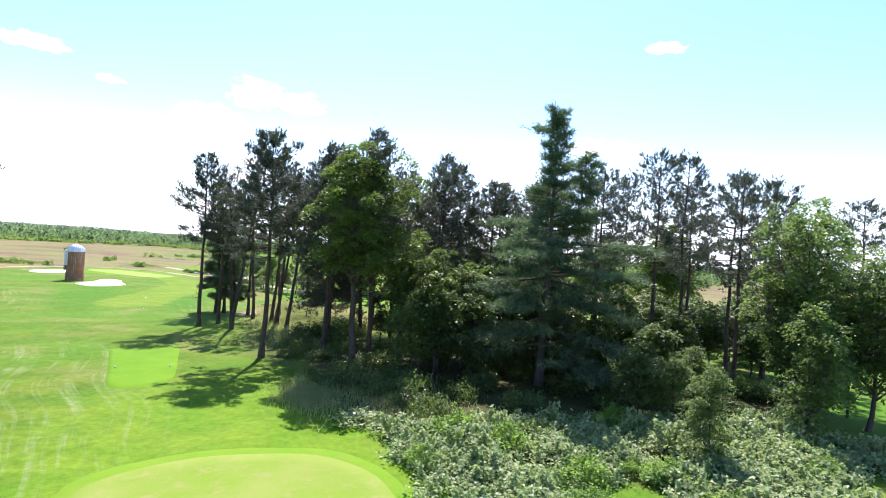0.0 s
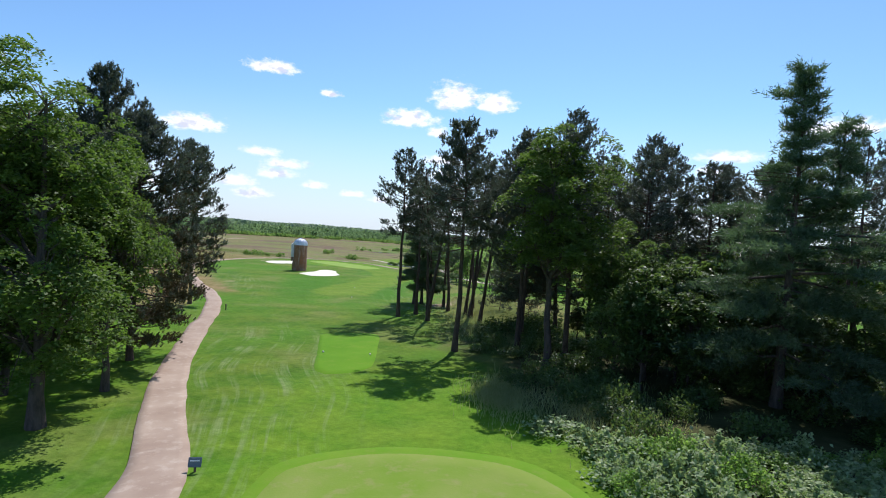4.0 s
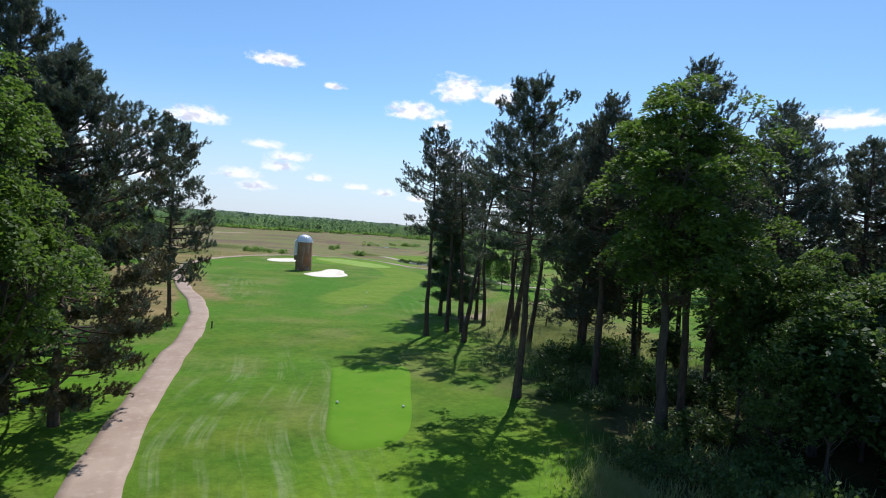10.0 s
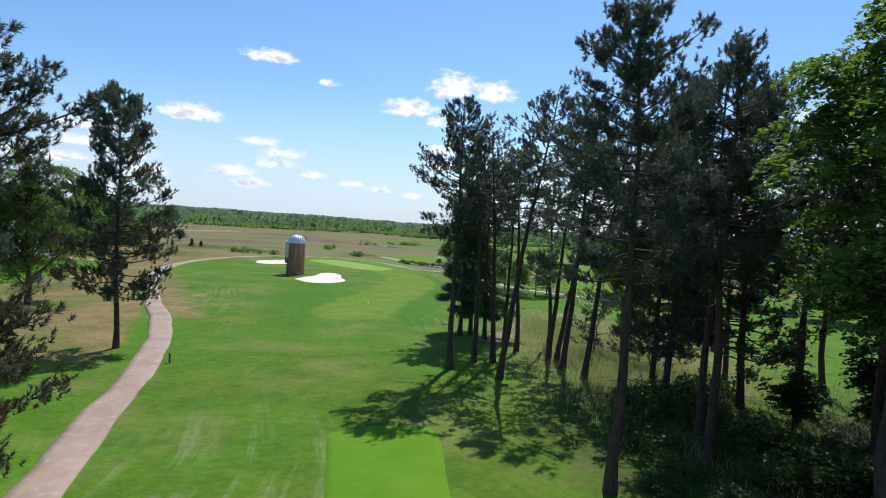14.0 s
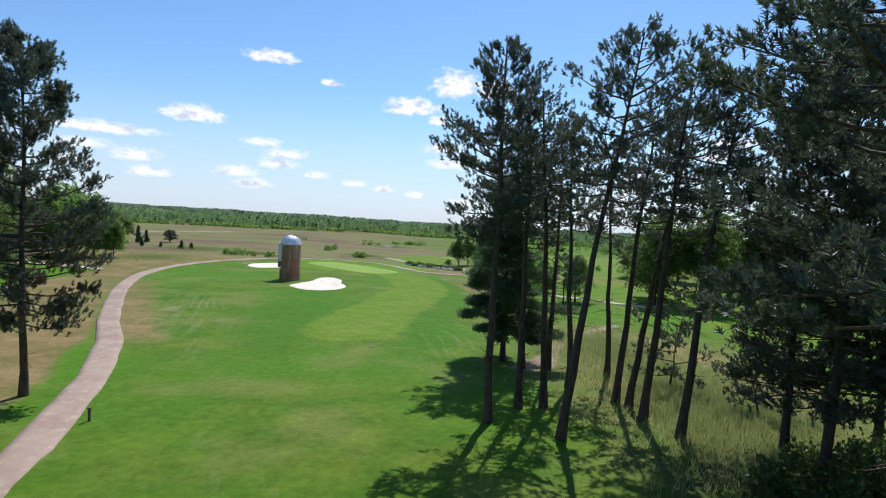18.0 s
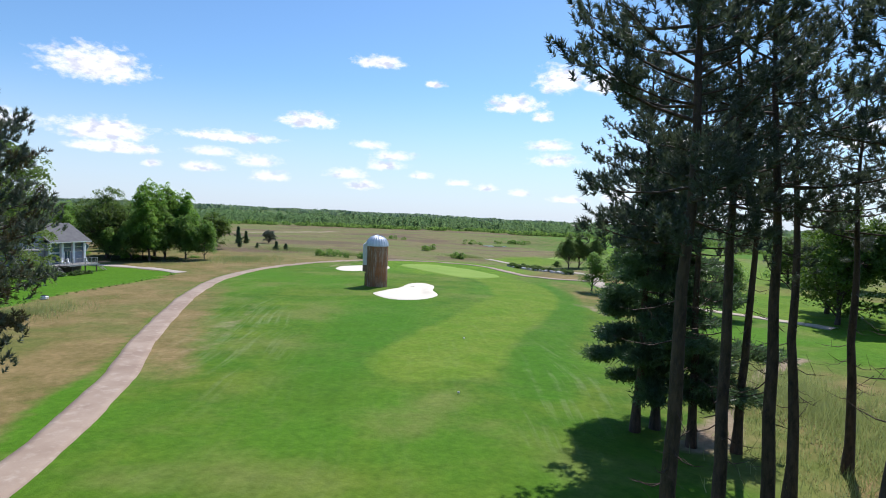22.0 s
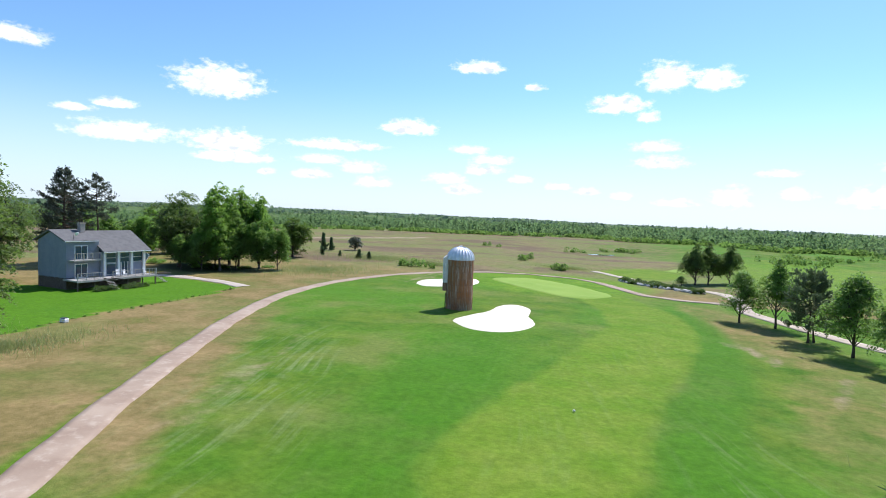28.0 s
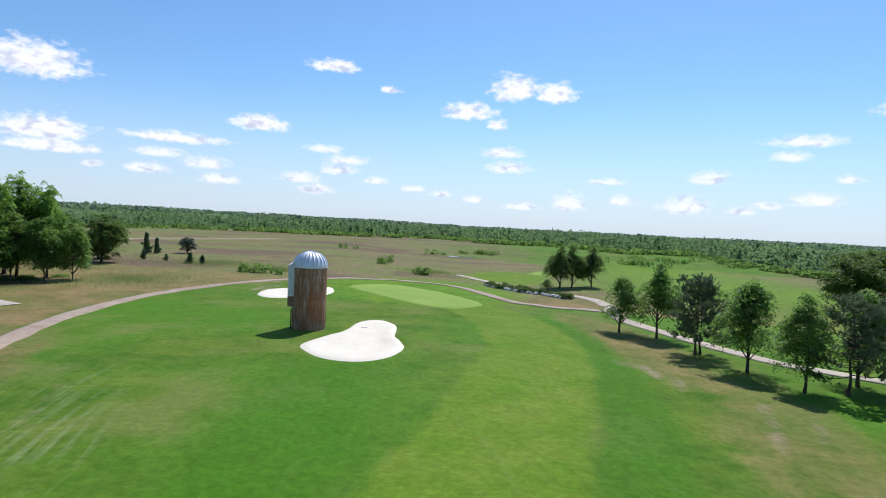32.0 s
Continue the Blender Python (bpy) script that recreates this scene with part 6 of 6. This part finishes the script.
# deck chairs and the dish
chair = thing("deck_chair", Matrix.Identity(4), "white slatted deck chair on the house deck", "chair", "deck chairs")
part("seat", boxed(0, 0, 0.38, 0.55, 0.5, 0.06, bevel=0.01), M_WHITE, chair)
part("backrest", boxed(0, 0.28, 0.72, 0.55, 0.06, 0.7, bevel=0.01, rot=Matrix.Rotation(radians(-14), 4, "X")), M_WHITE, chair)
for a in (-0.24, 0.24):
    for b in (-0.2, 0.2):
        part("leg", boxed(a, b, 0.19, 0.05, 0.05, 0.38), M_WHITE, chair)
base = pose(HX, HY, HZ, 0, 0, HT) @ Matrix.Diagonal((0.87, 0.87, 0.93, 1))
chair.matrix_basis = base @ pose(6.9, -1.6, D)
copy_thing(chair, base @ pose(8.0, -1.7, D, 0, 0, 15))
copy_thing(chair, base @ pose(11.6, -1.6, D, 0, 0, -10))
dish = thing("satellite_dish", base @ pose(1.2, 0.5, D + 5.8), "white satellite dish on the roof edge", "satellite dish")
bm = bmesh.new()
bmesh.ops.create_uvsphere(bm, u_segments=20, v_segments=10, radius=0.55)
bmesh.ops.delete(bm, geom=[v for v in bm.verts if v.co.z > -0.36], context="VERTS")
bmesh.ops.solidify(bm, geom=bm.faces[:], thickness=0.02)
bmesh.ops.transform(bm, matrix=Matrix.Translation((0, -0.1, 1.0)) @ Matrix.Rotation(radians(-60), 4, "X"), verts=bm.verts[:])
part("reflector", bm, M_WHITE, dish)
part("mast", boxed(0, 0.3, 0.2, 0.05, 0.05, 0.8), M_BLACK, dish)

DRIVE = way_points([(-89.0, 149.6), (-83.0, 149.5), (-78.7, 149.0), (-73.5, 147.8), (-68.3, 145.9)])
ribbon("house_path", DRIVE, 1.25, M_CONCRETE, "pale gravel walk from the house to the path", "path", 0.0, 0.2)
edge_line = way_points([(-67.6, 142.4), (-66.6, 133), (-66.0, 125.6), (-65.4, 116.8), (-63.2, 108.7)], 1.3)
rng = np.random.default_rng(8)
border = [bush(66, 0.45, 0.5, M_MAPLE, "border_plant", 0.12, 14, 22)]
plant_all(border, [(0, p[0], p[1], rng.uniform(0, 360), rng.uniform(0.4, 0.75), rng.uniform(0.7, 1.1)) for p in edge_line], "low green plant edging the lawn", "plant", "plants edging the lawn")
beds = [bush(67, 0.9, 0.8, M_SHADE_LEAF, "garden_shrub", 0.13, 30, 36)]
plant_all(beds, [(0, -80.0 + 0.1 * k, 131.5 + 0.95 * k, rng.uniform(0, 360), rng.uniform(0.7, 1.1), 1.0) for k in range(8) if k != 3], "rounded garden shrub under the deck", "shrub", "shrubs under the deck")


# ---- boulders and small things by the green ----
def boulder_mesh(seed):
    bm = bmesh.new()
    bmesh.ops.create_icosphere(bm, subdivisions=2, radius=0.5)
    for v in bm.verts:
        n = noise.noise(v.co * 2.1 + Vector((seed * 7.3, seed, 0)))
        v.co *= 1 + 0.42 * n
        v.co.z *= 0.72
    me = bpy.data.meshes.new("boulder")
    bm.to_mesh(me)
    bm.free()
    me.materials.append(M_STONE)
    return me


shapes = [boulder_mesh(k) for k in range(4)]
rock_line = way_points([(-16.6, 203.8), (-12.6, 198.2), (-8.5, 193.6), (-3.2, 186.9)], 0.42)
rng = np.random.default_rng(9)
for i, p in enumerate(rock_line):
    for row in range(2):
        x, y = p[0] + rng.normal() * 0.35 + row * 0.9, p[1] + rng.normal() * 0.35 + row * 0.8
        s = rng.uniform(0.55, 1.1)
        ob = new("boulder", shapes[(i + row) % 4])
        ob.matrix_basis = Matrix.Translation((x, y, gz(x, y) + 0.16 * s)) @ Matrix.Rotation(rng.uniform(0, 6.3), 4, "Z") @ Matrix.Diagonal((s, s, s, 1))
        tagged(ob, "grey field boulder lining the cart path", "boulder", "boulders beside the path")
rng = np.random.default_rng(10)
bank_bush = [bush(68, 0.8, 0.7, M_SHADE_LEAF, "bank_shrub", 0.14, 22, 30)]
plant_all(bank_bush, [(0, p[0] + 0.7 + rng.normal() * 0.7, p[1] + 0.7 + rng.normal() * 0.6, rng.uniform(0, 360), rng.uniform(0.8, 1.3), rng.uniform(0.9, 1.3)) for p in rock_line], "low dark shrub among the boulders", "shrub", "shrubs among the boulders")


def rake(x, y, turn, z=0.0):
    r = thing("bunker_rake", pose(x, y, gz(x, y) - 0.12 + z, 0, 0, turn), "dark bunker rake lying in the sand", "rake", "bunker rakes")
    part("handle", boxed(0, 0.55, 0.06, 0.03, 1.1, 0.03), M_DARK_WOOD, r)
    part("head", boxed(0, 0, 0.06, 0.5, 0.06, 0.08, bevel=0.01), M_BLACK, r)
    for k in range(7):
        part("tine", boxed(-0.21 + 0.07 * k, 0, 0.0, 0.02, 0.02, 0.12), M_BLACK, r)


rake(-30.4, 135.4, 120)
rake(-23.6, 136.4, 60)
rake(-29.3, 147.2, -70)


def sign_post(x, y, turn, label, tall=0.75):
    s = thing("tee_sign", pose(x, y, gz(x, y), 0, 0, turn), label, "sign", "course signs")
    part("post", boxed(0, 0, tall / 2 - 0.1, 0.1, 0.1, tall + 0.1, bevel=0.01), M_DARK_WOOD, s)
    b = part("panel", boxed(0, -0.07, tall, 0.55, 0.05, 0.42, bevel=0.01, rot=Matrix.Rotation(radians(-18), 4, "X")), M_SIGN, s, "dark blue sign panel")
    part("lettering", boxed(0, -0.108, tall + 0.08, 0.4, 0.012, 0.05, rot=Matrix.Rotation(radians(-18), 4, "X")), M_WHITE, b)
    part("lettering", boxed(0, -0.094, tall - 0.06, 0.3, 0.012, 0.04, rot=Matrix.Rotation(radians(-18), 4, "X")), M_WHITE, b)


sign_post(-9.6, 28.0, 10, "small blue tee sign on a post beside the path", 0.45)
stake = thing("path_post", pose(-25.1, 73.0, gz(-25.1, 73.0)), "short dark marker post beside the cart path", "post")
part("shaft", boxed(0, 0, 0.3, 0.12, 0.12, 0.7, bevel=0.02), M_DARK_WOOD, stake)
part("cap", boxed(0, 0, 0.68, 0.18, 0.18, 0.08, bevel=0.02), M_DARK_WOOD, stake)


def marker(x, y, mat, label):
    bm = bmesh.new()
    bmesh.ops.create_uvsphere(bm, u_segments=12, v_segments=8, radius=0.09)
    for v in bm.verts:
        v.co.z = max(v.co.z * 0.85, -0.05)
    m = new("tee_marker", bpy.data.meshes.new("tee_marker"))
    bm.to_mesh(m.data)
    bm.free()
    m.data.materials.append(mat)
    m.location = (x, y, gz(x, y) + 0.10)
    tagged(m, label, "tee marker", "tee markers")


marker(-9.0, 52.4, M_WHITE, "round white tee marker on the turf")
marker(-4.9, 52.0, M_WHITE, "round white tee marker on the turf")
marker(-12.9, 93.9, M_WHITE, "small white yardage marker in the fairway")
marker(-15.0, 110.8, M_WHITE, "small white yardage marker in the fairway")
flag = thing("lawn_box", pose(-64.2, 115.0, gz(-64.2, 115.0)), "small white box standing on the lawn", "lawn box")
part("body", boxed(0, 0, 0.2, 0.7, 0.5, 0.4, bevel=0.06), M_WHITE, flag)
part("lid", boxed(0, 0, 0.43, 0.6, 0.4, 0.08, bevel=0.02), M_BLACK, flag)


# ---- tall grass, pond and far woods ----
def blades(name, regions, tall, mat, label, seed):
    rng = np.random.default_rng(seed)
    s = Soup()
    for cx, cy, rx, ry, count in regions:
        r, a = np.abs(rng.normal(size=count)) * 0.6, rng.uniform(0, 6.283, count)
        x, y = cx + np.cos(a) * r * rx, cy + np.sin(a) * r * ry
        p = np.stack([x, y, ground_z(x, y)], 1)
        d = unit(rng.normal(size=(count, 3)) * np.array([0.35, 0.35, 0.0]) + np.array([0, 0, 1.0]))
        side = unit(np.cross(d, rng.normal(size=(count, 3))))
        ln = (tall * rng.uniform(0.5, 1.2, count))[:, None]
        v = np.stack([p - side * 0.022, p + side * 0.022, p + d * ln], 1).reshape(-1, 3)
        s.add(v, tri=np.arange(count)[:, None] * 3 + np.arange(3)[None])
    tagged(new(name, s.mesh(name, [mat])), label, "grass", kind="stuff")


blades("tall_grass", [(10.5, 80, 6.5, 14, 30000), (10.5, 66, 5, 8, 12000), (8.5, 98, 5, 9, 10000), (5.2, 41, 2.0, 4, 5000), (11, 40, 4, 6, 6000), (28, 66, 14, 12, 12000)], 0.7, M_TALL_GRASS, "pale seeding tall grass at the grove's edge", 14)
blades("meadow_grass", [(-75, 205, 14, 9, 6000), (-59, 200, 5, 1.6, 6000), (-58, 105, 3, 8, 2500), (-72, 172, 10, 10, 4000), (-31, 222, 6, 2, 3000), (-70, 108, 4, 3, 4000)], 0.8, M_TALL_GRASS, "tufts of dry meadow grass", 15)

pond_line = way_points([(-33, 289), (-30, 286), (-25, 286), (-23, 290), (-25, 294), (-30, 295), (-33.5, 292), (-33, 289)], 2.0)
pond = new("pond", mesh_of("pond", np.array([[p[0], p[1], 0.0] for p in pond_line[:-1]]), np.arange(len(pond_line) - 1)[None, ::-1], [M_WATER]))
pond.location.z = float(np.mean(ground_z(pond_line[:, 0], pond_line[:, 1]))) + 0.03
tagged(pond, "small still pond in the meadow hollow", "water", kind="structure")


def far_trees(name, places, mat, label, seed, cards=46, conifer=0.3, leaf=0.36):
    """Woods too far to count: every tree a heap of many small leaf sprays, broad or pointed, to the ground."""
    rng = np.random.default_rng(seed)
    s = Soup()
    for x, y, h, w in places:
        z = gz(x, y)
        u = rng.uniform(0.03, 1, cards)
        if rng.uniform() < conifer:
            r = w * 0.55 * (1.05 - u)
        else:
            r = w * np.sqrt(np.clip(1 - (u * 1.7 - 0.75) ** 2, 0.02, 1))
        a = rng.uniform(0, 6.283, cards)
        r = r * rng.uniform(0.45, 1.05, cards)
        p = np.stack([x + np.cos(a) * r, y + np.sin(a) * r, z + u * h], 1)
        s.leaves(p, max(0.5, w * leaf), rng, 0.1)
    tagged(new(name, s.mesh(name, [mat])), label, "woods", kind="stuff")


rng = np.random.default_rng(20)
places, fringe = [], []
for i in range(3300):
    az = radians(rng.uniform(-68, 60))
    west = 330 + 55 * math.sin(az * 3 + 0.6) + 30 * math.sin(az * 9)
    east = 272 + 14 * math.sin(az * 22) - 62 * float(ease(np.array((math.degrees(az) - 15) / 8)))
    turn = float(ease(np.array((math.degrees(az) + 9) / 11)))
    front = west * (1 - turn) + east * turn
    d = front * (1 + rng.exponential(0.36))
    if d > 1300:
        continue
    x, y = -15 + d * math.sin(az), 80 + d * math.cos(az)
    size = 0.62 + 0.38 * float(ease(np.array((d - front) / 40)))
    grove = 0.8 + 0.45 * noise.noise(Vector((x * 0.012, y * 0.012, 3.0)))
    (fringe if d < front * 1.05 else places).append((x, y, rng.uniform(3.4, 7.0) * size * grove * (1 + d / 3000), rng.uniform(1.9, 3.4) * (1 + d / 1300)))
far_trees("far_woods", places, M_FAR_WOODS, "mixed green woods along the far edge of the meadow", 21, 72, 0.4, 0.28)
far_trees("woods_fringe", [(x, y, h * 0.55, w) for x, y, h, w in fringe], M_FRINGE, "light green brush in front of the far woods", 24, 60, 0.1)
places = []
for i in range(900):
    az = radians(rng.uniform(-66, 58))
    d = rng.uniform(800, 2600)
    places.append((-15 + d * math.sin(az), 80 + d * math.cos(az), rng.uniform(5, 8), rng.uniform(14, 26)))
far_trees("hill_woods", places, M_HAZED_HILL_WOODS, "wooded low hills on the horizon", 22, 90, 0.0, 0.22)
places = []
for x0, y0, n, rx, ry in ((-24, 306, 7, 5, 2), (-38, 292, 4, 2.5, 1.5), (-17, 303, 5, 3, 2), (-44.5, 241, 2, 0.6, 0.6), (-69.7, 288, 3, 2, 1), (31, 277, 18, 5, 4), (45, 296, 14, 6, 3), (60, 304, 10, 6, 3), (66, 284, 6, 5, 2), (-44, 234, 3, 1, 0.6), (-58, 193, 9, 4, 0.7), (35, 199, 8, 5, 0.6), (-31, 216, 5, 2, 0.6)):
    for i in range(n):
        places.append((x0 + rng.normal() * rx, y0 + rng.normal() * ry, rng.uniform(0.9, 2.0), rng.uniform(0.8, 1.5)))
far_trees("meadow_scrub", places, M_FRINGE, "low green scrub in the meadow", 23, 60, 0.0, 0.34)
